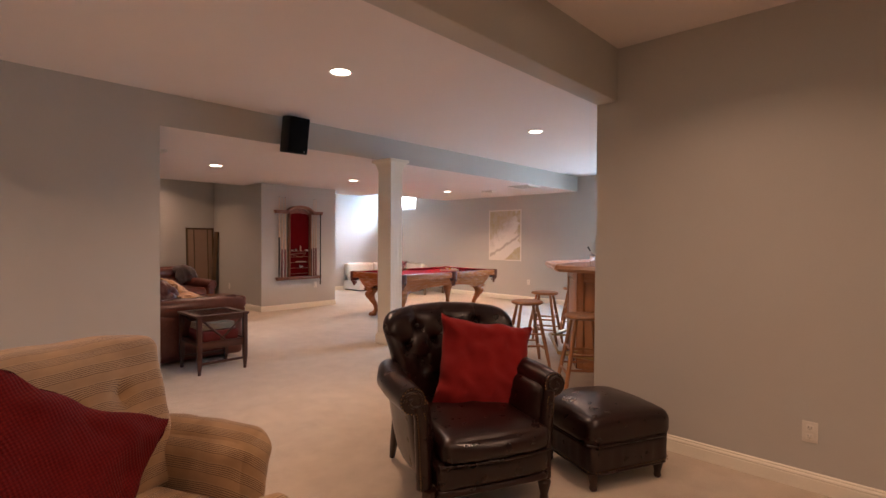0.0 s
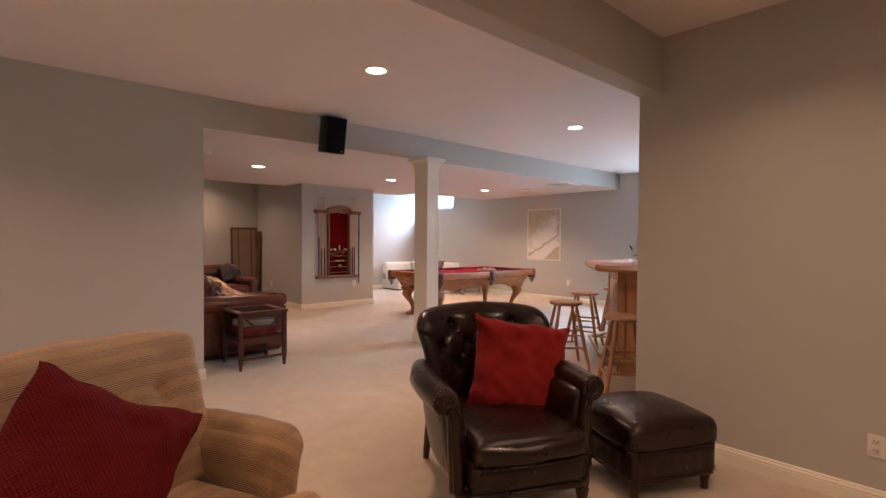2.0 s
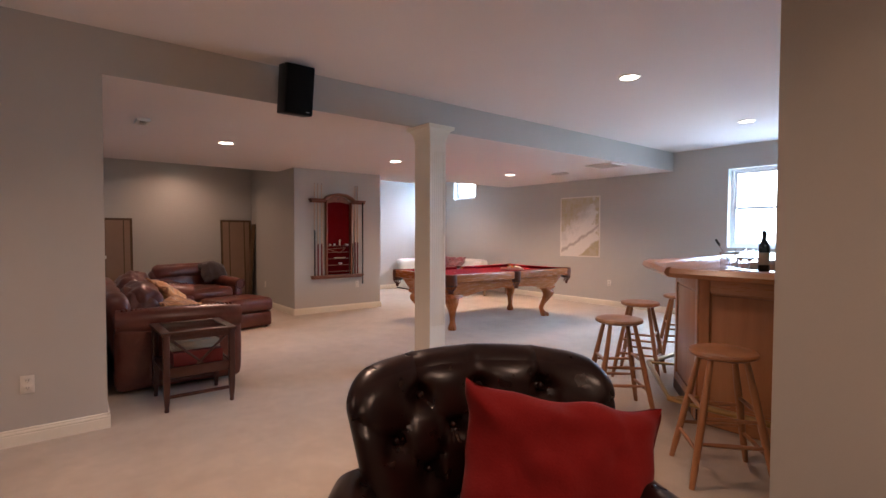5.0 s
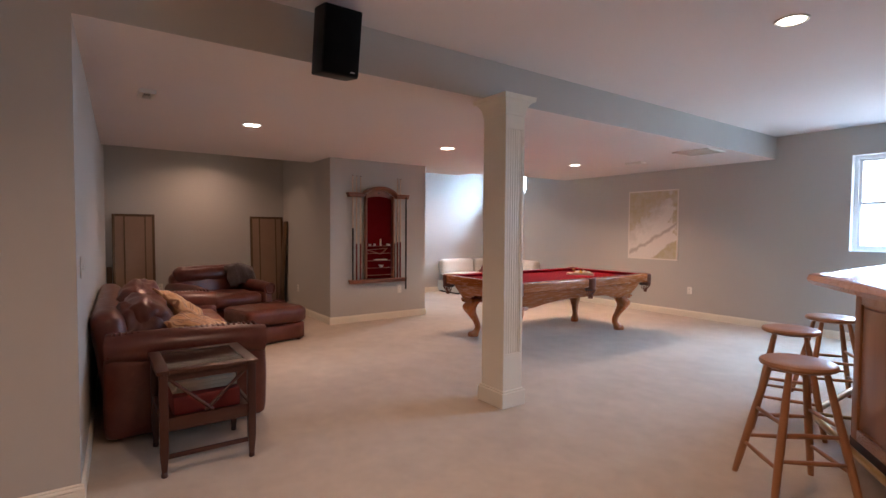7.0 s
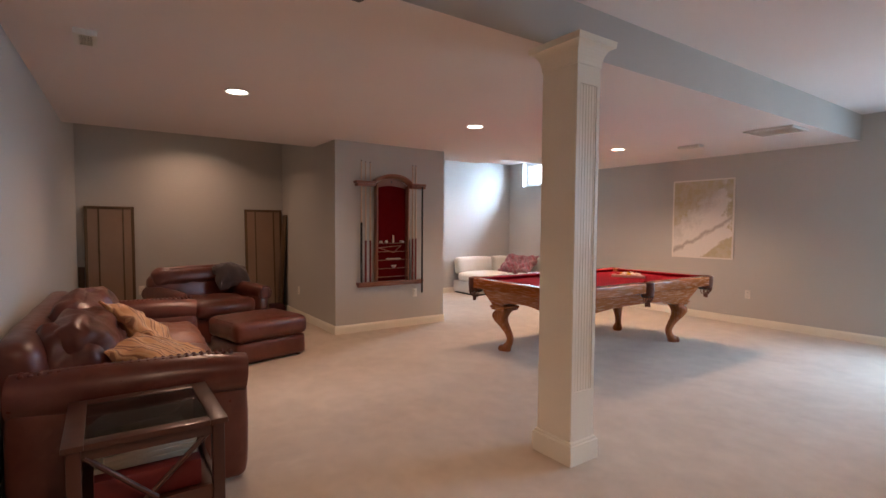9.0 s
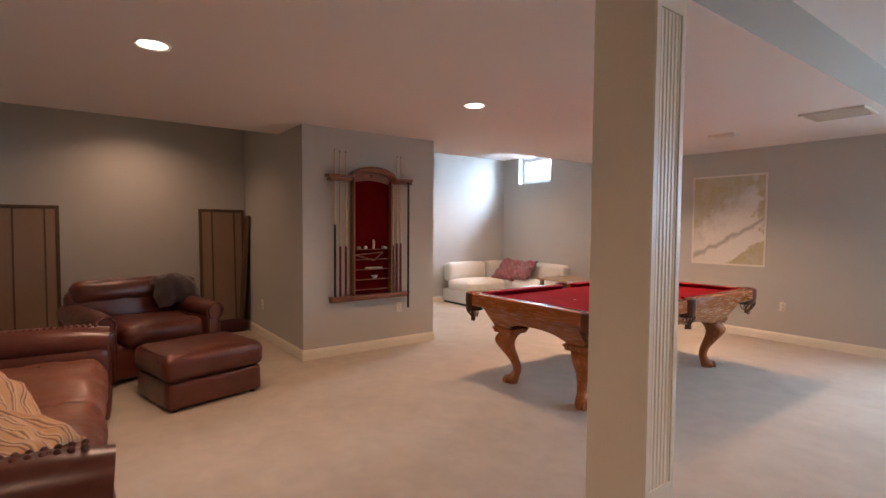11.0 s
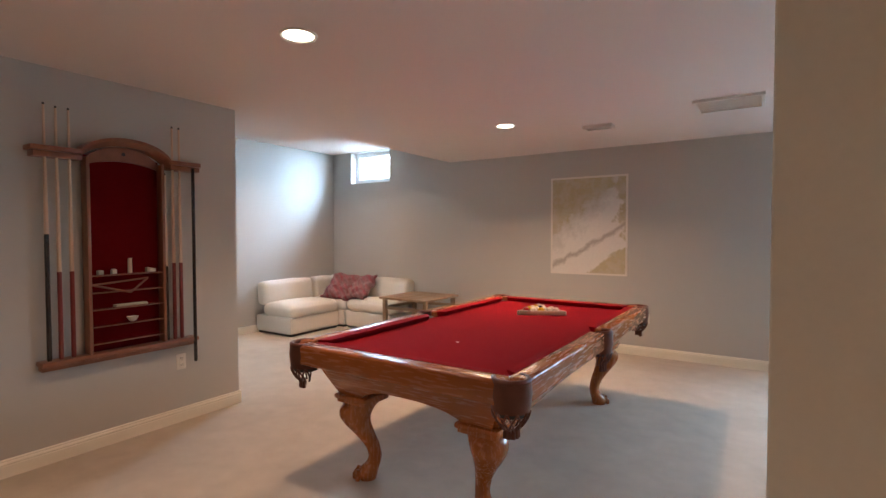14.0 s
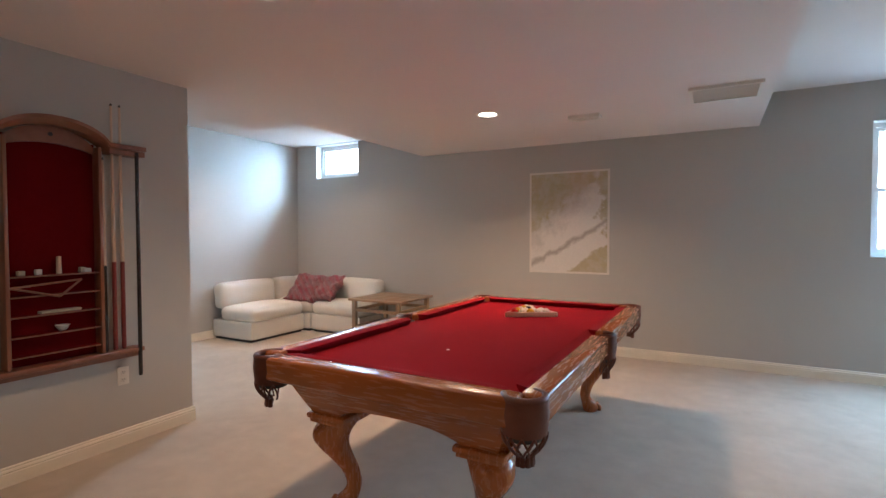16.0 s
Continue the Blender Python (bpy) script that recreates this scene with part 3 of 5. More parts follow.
def column():
    """A boxed post with fluted faces, plinth and coved capital."""
    x0, x1, y0, y1 = -4.850, -4.590, 4.215, 4.412
    cx, cy = (x0 + x1) / 2, (y0 + y1) / 2
    ob = thing("column", pose(cx, cy, 0), "cream painted square post with fluted faces under the beam", "column")
    ob["kind"] = "structure"
    hx, hy = (x1 - x0) / 2, (y1 - y0) / 2
    bm = box(-hx + 0.006, hx - 0.006, -hy, hy, 0.1, LOW - 0.005)
    for sx in (-1, 1):
        n, flat = 6, 0.026
        for z0, z1 in ((0.1, 0.42), (2.17, LOW - 0.005)):
            join(bm, box(*sorted((sx * hx, sx * (hx - 0.012))), -hy + 0.001, hy - 0.001, z0, z1))
        for y in (-hy + 0.001, hy - flat - 0.001):
            join(bm, box(*sorted((sx * hx, sx * (hx - 0.012))), y, y + flat, 0.42, 2.17))
        pitch = (2 * hy - 2 * flat) / n
        for i in range(n):
            yc = -hy + flat + pitch * (i + 0.5)
            join(bm, cyl((sx * (hx - 0.0130), yc, 0.42), (sx * (hx - 0.0130), yc, 2.17), pitch * 0.40, seg=12))
    part("shaft", bm, TRIM, ob, smooth=False)
    part("plinth", join(box(-hx - 0.022, hx + 0.022, -hy - 0.022, hy + 0.022, 0, 0.118, 0.004), box(-hx - 0.013, hx + 0.013, -hy - 0.013, hy + 0.013, 0.11, 0.135, 0.005)), TRIM, ob, smooth=False)
    bm, rings = bmesh.new(), []
    for k in range(9):
        a = k / 8 * math.pi / 2
        o, z = 0.004 + 0.056 * (1 - math.cos(a)), LOW - 0.145 + 0.11 * math.sin(a)
        rings.append([bm.verts.new((sx * (hx + o), sy * (hy + o), z)) for sx, sy in ((-1, -1), (1, -1), (1, 1), (-1, 1))])
    rings.append([bm.verts.new((sx * (hx + 0.064), sy * (hy + 0.064), LOW)) for sx, sy in ((-1, -1), (1, -1), (1, 1), (-1, 1))])
    for a, b in zip(rings, rings[1:]):
        for i in range(4):
            bm.faces.new((a[i], a[(i + 1) % 4], b[(i + 1) % 4], b[i]))
    bm.faces.new(rings[0][::-1])
    bm.faces.new(rings[-1])
    part("capital", bm, TRIM, ob, smooth=False)


column()


def window(name, x0, x1, z0, z1, units, double_hung, label):
    """A white window set deep in the wall."""
    ob = thing(name, pose(0, NORTH, 0), label, "window")
    ob["kind"] = "structure"
    f, yf = 0.045, 0.11
    part("window_frame", boxes((x0, x0 + f, yf, yf + 0.08, z0, z1), (x1 - f, x1, yf, yf + 0.08, z0, z1), (x0 + f, x1 - f, yf, yf + 0.08, z1 - f, z1), (x0 + f, x1 - f, yf, yf + 0.08, z0, z0 + f)), WINDOW_WHITE, ob, smooth=False)
    e = 0.006
    part("window_reveal", boxes((x0, x0 + e, 0.001, yf, z0 + e, z1 - e), (x1 - e, x1, 0.001, yf, z0 + e, z1 - e), (x0, x1, 0.001, yf, z1 - e, z1), (x0, x1, 0.001, yf, z0, z0 + e)), WINDOW_WHITE, ob, smooth=False)
    width = (x1 - x0 - 2 * f) / units
    for i in range(units):
        a, b = x0 + f + i * width, x0 + f + (i + 1) * width
        if i:
            part("mullion", box(a - 0.045, a + 0.045, yf - 0.01, yf + 0.08, z0 + f, z1 - f, 0.004), WINDOW_WHITE, ob, smooth=False)
        a, b = a + (0.045 if i else 0), b - (0.045 if i < units - 1 else 0)
        zs = [z0 + f, (z0 + z1) / 2, z1 - f] if double_hung else [z0 + f, z1 - f]
        for k in range(len(zs) - 1):
            ys, s = yf + 0.012 + 0.028 * k, 0.032
            lo, hi = zs[k] - (0.018 if k else 0), zs[k + 1] + (0.018 if k < len(zs) - 2 else 0)
            sash = part("sash", boxes((a, a + s, ys, ys + 0.026, lo, hi), (b - s, b, ys, ys + 0.026, lo, hi), (a + s, b - s, ys, ys + 0.026, hi - s, hi), (a + s, b - s, ys, ys + 0.026, lo, lo + s)), WINDOW_WHITE, ob, smooth=False)
            pane = part("pane", box(a + s, b - s, ys + 0.011, ys + 0.015, lo + s, hi - s), CLEAR, sash, smooth=False)
            pane.visible_shadow = False
    return ob


window("window_1", -3.93, -2.11, 1.15, 2.375, 2, True, "white double-hung twin window, bright with daylight, above the bar")
window("window_2", -10.56, -9.74, 2.22, 2.725, 1, False, "small high white basement window glowing with daylight")
structure("backdrop", box(-6.5, 0.5, NORTH + 1.6, NORTH + 1.62, -0.5, 5.0), OUTDOORS, "plain bright overcast sky outside the window", "sky")
structure("backdrop", box(-11.6, -8.8, NORTH + 0.8, NORTH + 0.82, 1.2, 4.0), OUTDOORS, "plain bright daylight in the window well", "sky")


# ---- fixtures ----
def can_light(x, y, z):
    ob = thing("recessed_light", pose(x, y, z), "lit round recessed ceiling light with white trim ring", "ceiling light", "recessed ceiling lights")
    part("trim_ring", lathe([(0.085, 0.0), (0.098, 0.0), (0.096, -0.006), (0.090, -0.009), (0.085, -0.004)], 28), WHITE_PLASTIC, ob)
    part("lens", lathe([(0.0855, -0.001), (0.0855, -0.0035), (0.04, -0.006), (0.001, -0.0065)], 28), LENS_GLOW, ob, "glowing warm lamp lens")
    return ob


first_can = can_light(*LAMPS_HIGH[0][:2], HIGH)
# the added out-of-view cans get the same fixture
for x, y, share in LAMPS_HIGH[1:]:
    copy_thing(first_can, pose(x, y, HIGH))
for x, y, share in LAMPS_LOW:
    copy_thing(first_can, pose(x, y, LOW))


def ceiling_vent(x0, x1, y0, y1, z, slats, label, depth=0.03, tilt=25, back=None):
    ob = thing("ceiling_vent", pose((x0 + x1) / 2, (y0 + y1) / 2, z), label, "ceiling vent")
    w, h, f = (x1 - x0) / 2, (y1 - y0) / 2, 0.024
    part("frame", boxes((-w, w, -h, -h + f, -depth, 0), (-w, w, h - f, h, -depth, 0), (-w, -w + f, -h + f, h - f, -depth, 0), (w - f, w, -h + f, h - f, -depth, 0)), WHITE_PLASTIC, ob, smooth=False)
    # without back, a black plate gives the shade of the duct by colour
    part("backing", box(-w + f, w - f, -h + f, h - f, -0.004, -0.001), back or SLOT, ob, "" if back else "black plate standing in for the shaded duct", smooth=False)
    slat = None
    for i in range(slats):
        y = -h + f + (i + 0.5) * (2 * h - 2 * f) / slats
        if slat is None:
            bm = box(-w + f, w - f, -0.011, 0.011, -0.0012, 0.0012)
            bm.transform(pose(0, 0, 0, tilt))
            slat = part("slat", bm, WHITE_PLASTIC, ob, smooth=False)
        else:
            slat = new("slat", slat.data)
            slat.parent = ob
        slat.location = (0, y, -depth * 0.6)
    return ob


ceiling_vent(-5.34, -4.87, 7.81, 8.22, LOW, 18, "large white return air grille on the lower ceiling", 0.02, 8, WHITE_PLASTIC)
ceiling_vent(-6.32, -6.05, 8.22, 8.35, LOW, 5, "small white louvred air register on the lower ceiling", 0.03, 55)
ceiling_vent(-6.30, -6.08, 1.93, 2.04, LOW, 4, "small white louvred air register above the sofa", 0.03, 60)


def wall_plate(x, y, z, turn, switch=False):
    """An outlet or a switch; its face looks along -y before the turn."""
    word = "light switch" if switch else "double electrical outlet"
    ob = thing("light_switch" if switch else "wall_outlet", pose(x, y, z, 0, 0, turn), "white plastic " + word + " on the painted wall", "switch" if switch else "outlet")
    part("cover_plate", box(-0.036, 0.036, -0.006, 0, -0.058, 0.058, 0.003), WHITE_PLASTIC, ob)
    if switch:
        part("toggle", box(-0.006, 0.006, -0.018, -0.005, -0.012, 0.010, 0.002), WHITE_PLASTIC, ob)
    else:
        for dz in (-0.024, 0.024):
            face = part("socket", box(-0.016, 0.016, -0.009, -0.005, dz - 0.015, dz + 0.015, 0.004), WHITE_PLASTIC, ob)
            part("slots", boxes((-0.008, -0.005, -0.0096, -0.0085, dz - 0.002, dz + 0.008), (0.005, 0.008, -0.0096, -0.0085, dz - 0.002, dz + 0.008), (-0.002, 0.002, -0.0096, -0.0085, dz - 0.010, dz - 0.006)), SLOT, face, smooth=False)
    return ob


wall_plate(-5.98, NORTH, 0.43, 0)
wall_plate(BLOCK_X, 5.56, 0.45, 90)
wall_plate(-0.10, RIGHT_Y, 0.325, 0)
wall_plate(NOOK_X, 2.47, 0.45, 90)
wall_plate(-9.9, BLOCK_S, 0.40, 0)
wall_plate(BEAM_X, 1.15, 0.38, 90)
wall_plate(-5.05, 1.5795, 1.17, 181.9, True)


def speaker():
    """A black loudspeaker on a bracket, tipped down from the dropped edge."""
    ob = thing("loudspeaker", pose(-4.62, 2.865, 2.51, 0, 9, 0), "black wall speaker tilted down on the dropped ceiling edge", "speaker")
    part("cabinet", box(-0.10, 0.07, -0.118, 0.118, -0.195, 0.195, 0.008), BLACK_PLASTIC, ob)
    part("grille", box(0.069, 0.088, -0.112, 0.112, -0.188, 0.188, 0.006), GRILLE, ob, "black cloth grille")
    part("badge", box(0.0875, 0.0895, 0.055, 0.085, -0.172, -0.164, 0.0005), SILVER, ob, "small metal badge", smooth=False)
    part("bracket", join(box(-0.155, -0.148, -0.03, 0.03, -0.06, 0.06), cyl((-0.15, 0, 0), (-0.095, 0, 0), 0.014)), BLACK_PLASTIC, ob)


speaker()


def chart():
    cx, cz, w, h = -6.655, 1.50, 0.93, 1.19
    ob = thing("wall_chart", pose(cx, NORTH, cz), "large nautical chart with a white border hung on the wall", "map")
    t = 0.022
    part("frame", boxes((-w / 2, -w / 2 + t, -0.014, -0.001, -h / 2, h / 2), (w / 2 - t, w / 2, -0.014, -0.001, -h / 2, h / 2), (-w / 2 + t, w / 2 - t, -0.014, -0.001, h / 2 - t, h / 2), (-w / 2 + t, w / 2 - t, -0.014, -0.001, -h / 2, -h / 2 + t)), PAPER, ob, "white mount edge", smooth=False)
    part("sheet", box(-w / 2 + t, w / 2 - t, -0.009, -0.002, -h / 2 + t, h / 2 - t), CHART, ob, "printed tan and grey coastline", smooth=False)


chart()


# ---- pool table ----
def pool_table():
    cx, cy, hx, hy, top = -6.37, 6.66, 0.705, 1.295, 0.80
    ob = thing("pool_table", pose(cx, cy, 0), "oak pool table with red cloth and carved legs", "pool table")
    rail, cush = 0.098, 0.05
    part("bed_cloth", box(-hx + rail, hx - rail, -hy + rail, hy - rail, 0.735, 0.762), FELT, ob, "red playing cloth", smooth=False)
    mouth = 0.085

    def rail_piece(x0, x1, y0, y1, mat):
        part("rail", box(x0, x1, y0, y1, 0.69, top, 0.014, 3), mat, ob, "glossy oak rail")

    rail_piece(-hx + mouth, hx - mouth, -hy, -hy + rail, POOL_OAK_X)
    rail_piece(-hx + mouth, hx - mouth, hy - rail, hy, POOL_OAK_X)
    for sx in (-1, 1):
        for y0, y1 in ((-hy + mouth, -0.06), (0.06, hy - mouth)):
            rail_piece(*sorted((sx * (hx - rail), sx * hx)), y0, y1, POOL_OAK_Y)

    def cushion(p0, p1, inward):
        """A wedge-nosed red cushion along a rail."""
        p0, p1, inward = Vector((*p0, 0)), Vector((*p1, 0)), Vector((*inward, 0))
        d = (p1 - p0).normalized()
        bm, sec = bmesh.new(), [(-0.012, 0.801), (0.012, 0.801), (cush, 0.796), (cush * 0.92, 0.786), (0.02, 0.763), (-0.012, 0.763)]
        a = [bm.verts.new(p0 + inward * o + d * max(o, 0) * 0.9 + Vector((0, 0, z))) for o, z in sec]
        b = [bm.verts.new(p1 + inward * o - d * max(o, 0) * 0.9 + Vector((0, 0, z))) for o, z in sec]
        for i in range(len(sec)):
            j = (i + 1) % len(sec)
            bm.faces.new((a[i], a[j], b[j], b[i]))
        bm.faces.new(a[::-1])
        bm.faces.new(b)
        part("cushion", bm, FELT, ob, "red felt cushion", smooth=False)

    ix, iy = hx - rail, hy - rail
    cushion((-ix + 0.045, -iy), (ix - 0.045, -iy), (0, 1))
    cushion((ix - 0.045, iy), (-ix + 0.045, iy), (0, -1))
    for sx in (-1, 1):
        for s in (-1, 1):
            cushion((sx * ix, s * (iy - 0.045)), (sx * ix, s * 0.065), (-sx, 0))
    # sloped aprons with an arched lower edge
    def apron(half, out, turn, arch, mat):
        n, bm = 28, bmesh.new()
        rows = []
        for i in range(n + 1):
            s = -1 + 2 * i / n
            low = 0.475 + arch * max(0.0, 1 - (abs(s) / 0.74) ** 2.6) ** 0.8
            col = []
            for k in range(6):
                z = 0.70 + (low - 0.70) * k / 5
                slope = (0.70 - z) / 0.245
                col.append((s * (half - 0.135 - 0.11 * slope), -(out - 0.095 - 0.125 * slope ** 1.2), z))
            rows.append(col)
        front = [[bm.verts.new(p) for p in col] for col in rows]
        back = [[bm.verts.new((p[0] * 0.97, p[1] + 0.035, p[2])) for p in col] for col in rows]
        for i in range(n):
            for k in range(5):
                bm.faces.new((front[i][k], front[i + 1][k], front[i + 1][k + 1], front[i][k + 1]))
                bm.faces.new((back[i][k], back[i][k + 1], back[i + 1][k + 1], back[i + 1][k]))
            bm.faces.new((front[i][5], front[i + 1][5], back[i + 1][5], back[i][5]))
            bm.faces.new((front[i][0], back[i][0], back[i + 1][0], front[i + 1][0]))
        for col_f, col_b in ((front[0], back[0]), (front[-1], back[-1])):
            for k in range(5):
                bm.faces.new((col_f[k], col_b[k], col_b[k + 1], col_f[k + 1]))
        bm.transform(pose(0, 0, 0, 0, 0, turn))
        part("apron", bm, mat, ob, "arched oak apron")

    apron(hx, hy, 0, 0.10, POOL_OAK_X)
    apron(hx, hy, 180, 0.10, POOL_OAK_X)
    apron(hy, hx, 90, 0.075, POOL_OAK_Y)
    apron(hy, hx, -90, 0.075, POOL_OAK_Y)
    part("underframe", box(-0.42, 0.42, -1.0, 1.0, 0.60, 0.69), POOL_OAK_Y, ob, smooth=False)
    for sx in (-1, 1):
        for sy in (-1, 1):
            o = Vector((sx, sy, 0)).normalized()
            c = Vector((sx * 0.385, sy * 0.99, 0))
            zs = [(0.47, 0.0, 0.088), (0.445, 0.026, 0.096), (0.415, 0.052, 0.097), (0.375, 0.064, 0.090), (0.33, 0.052, 0.076), (0.27, 0.016, 0.058), (0.20, -0.026, 0.044), (0.135, -0.046, 0.038), (0.095, -0.038, 0.041), (0.06, -0.014, 0.054), (0.028, 0.0, 0.060), (0.0, -0.004, 0.050)]
            leg = part("leg", upright([(c + o * d, z, r) for z, d, r in zs]), POOL_OAK, ob, "carved cabriole oak leg")
            part("leg_collar", join(box(c.x + o.x * 0.02 - 0.118, c.x + o.x * 0.02 + 0.118, c.y + o.y * 0.02 - 0.118, c.y + o.y * 0.02 + 0.118, 0.475, 0.505, 0.014),
                                    box(c.x + o.x * 0.02 - 0.104, c.x + o.x * 0.02 + 0.104, c.y + o.y * 0.02 - 0.104, c.y + o.y * 0.02 + 0.104, 0.455, 0.475, 0.006)), POOL_OAK, leg)
            for k in range(3):
                a = math.atan2(o.y, o.x) + (k - 1) * 0.7
                p = c + o * 0.012 + Vector((math.cos(a), math.sin(a), 0)) * 0.042
                part("claw_toe", sweep([p + Vector((0, 0, 0.055)), p + Vector((math.cos(a) * 0.012, math.sin(a) * 0.012, 0.03)), p + Vector((math.cos(a) * 0.016, math.sin(a) * 0.016, 0.004))], [0.014, 0.018, 0.012], 8), POOL_OAK, leg)
            cb, rings = bmesh.new(), []
            for k in range(6):
                s = k / 5
                e, d = 0.095 + 0.125 * s ** 1.2 - 0.006, 0.135 + 0.11 * s + 0.02
                rings.append([cb.verts.new((sx * (hx - a), sy * (hy - b), 0.70 - 0.222 * s)) for a, b in ((d, e), (e + (d - e) * 0.42, e + (d - e) * 0.42), (e, d), (d + 0.05, d + 0.05))])
            for a, b in zip(rings, rings[1:]):
                for k in range(4):
                    cb.faces.new((a[k], a[(k + 1) % 4], b[(k + 1) % 4], b[k]))
            cb.faces.new(rings[0])
            cb.faces.new(rings[-1][::-1])
            part("corner_post", cb, POOL_OAK, ob)

    def pocket(x, y, side):
        """A leather collar and cup with a knotted fringe net."""
        o = Vector((x, y, 0))
        away = Vector((math.copysign(1, x), 0 if side else math.copysign(1, y), 0)).normalized()
        base = math.atan2(away.y, away.x)
        r, span = (0.060, 1.75) if side else (0.074, 2.15)
        pts = [o + Vector((math.cos(base + a), math.sin(base + a), 0)) * r + Vector((0, 0, 0.792)) for a in np.linspace(-span, span, 15)]
        pk = part("pocket", sweep(pts, 0.0145, 10), POCKET_LEATHER, ob, "brown leather pocket collar")
        rim, wall = [], bmesh.new()
        for a in np.linspace(-span, span, 15):
            d = Vector((math.cos(base + a), math.sin(base + a), 0))
            rim.append([wall.verts.new(o + d * rr + Vector((0, 0, z))) for rr, z in ((r + 0.012, 0.79), (r + 0.016, 0.735), (r + 0.008, 0.665), (r - 0.004, 0.665), (r - 0.004, 0.79))])
        for a, b in zip(rim, rim[1:]):
            for k in range(5):
                wall.faces.new((a[k], a[(k + 1) % 5], b[(k + 1) % 5], b[k]))
        wall.faces.new(rim[0])
        wall.faces.new(rim[-1][::-1])
        part("shield", wall, POCKET_LEATHER, pk)
        # solid black plug: the pocket's inner shade is put into its colour
        part("liner", lathe([(0.001, 0.640), (r * 0.9, 0.645), (r * 0.98, 0.70), (r * 0.98, 0.7625)], 16), SLOT, pk, "black plug standing in for the shaded hole").location = (x, y, 0)
        net = bmesh.new()
        n = 7
        for i in range(n):
            a0 = base - span * 0.75 + i * span * 1.5 / (n - 1)
            for sgn in (-1, 1):
                line = []
                for k in range(7):
                    t = k / 6
                    a = a0 + sgn * 0.55 * t
                    rr = (r + 0.008) * (1 - 0.62 * t ** 1.8)
                    line.append(o + Vector((math.cos(a) * rr, math.sin(a) * rr, 0.668 - 0.085 * t)))
                join(net, sweep(line, 0.0045, 6))
        for i in range(5):
            a = base - 1.2 + i * 0.6
            join(net, cyl(o + Vector((math.cos(a) * 0.03, math.sin(a) * 0.03, 0.59)), o + Vector((math.cos(a) * 0.03, math.sin(a) * 0.03, 0.55)), 0.008, 0.011, 8))
        part("net", net, POCKET_LEATHER, pk, "knotted leather fringe net")

    for sx in (-1, 1):
        pocket(sx * (hx - 0.04), 0, True)
        for sy in (-1, 1):
            pocket(sx * (hx - 0.076), sy * (hy - 0.076), False)
    part("spot", lathe([(0.009, 0.762), (0.009, 0.7628), (0.001, 0.763)], 16), PAPER, ob, "small worn head spot").location = (0, -0.62, 0)


pool_table()


def ball_rack():
    ob = thing("ball_rack", pose(-6.37, 7.32, 0.762, 0, 0, 28), "wooden triangle rack resting on the red cloth", "ball rack")
    r, t = 0.206, 0.014
    pts = [Vector((math.cos(a) * r, math.sin(a) * r, 0)) for a in (radians(90), radians(210), radians(330))]
    for i in range(3):
        a, b = pts[i], pts[(i + 1) % 3]
        d = (b - a).normalized()
        bm = box(-0.012, (b - a).length + 0.012, -t / 2, t / 2, 0, 0.034, 0.004)
        bm.transform(Matrix.Translation(a) @ pose(0, 0, 0, 0, 0, math.degrees(math.atan2(d.y, d.x))))
        part("side", bm, MAPLE, ob)
    k = 0
    base = ob.matrix_world.copy()
    for row in range(5):
        for i in range(row + 1):
            if k >= 15:
                break
            p = base @ Vector(((i - row / 2) * 0.0578, 0.1338 - row * 0.0502, 0.0286))
            bm = bmesh.new()
            bmesh.ops.create_uvsphere(bm, u_segments=18, v_segments=12, radius=0.0286)
            solid("billiard_ball", bm, BALLS[(0, 1, 0, 0, 8, 3, 1, 0, 0, 0, 3, 0, 1, 0, 0)[k]], "glossy coloured billiard ball in the triangle rack", "billiard ball", Matrix.Translation(p))
            bpy.context.view_layer.update()
            k += 1


ball_rack()


# ---- cue rack on the projecting wall ----
RACK_Z = -0.035                 # how far the rack hangs below its nominal heights


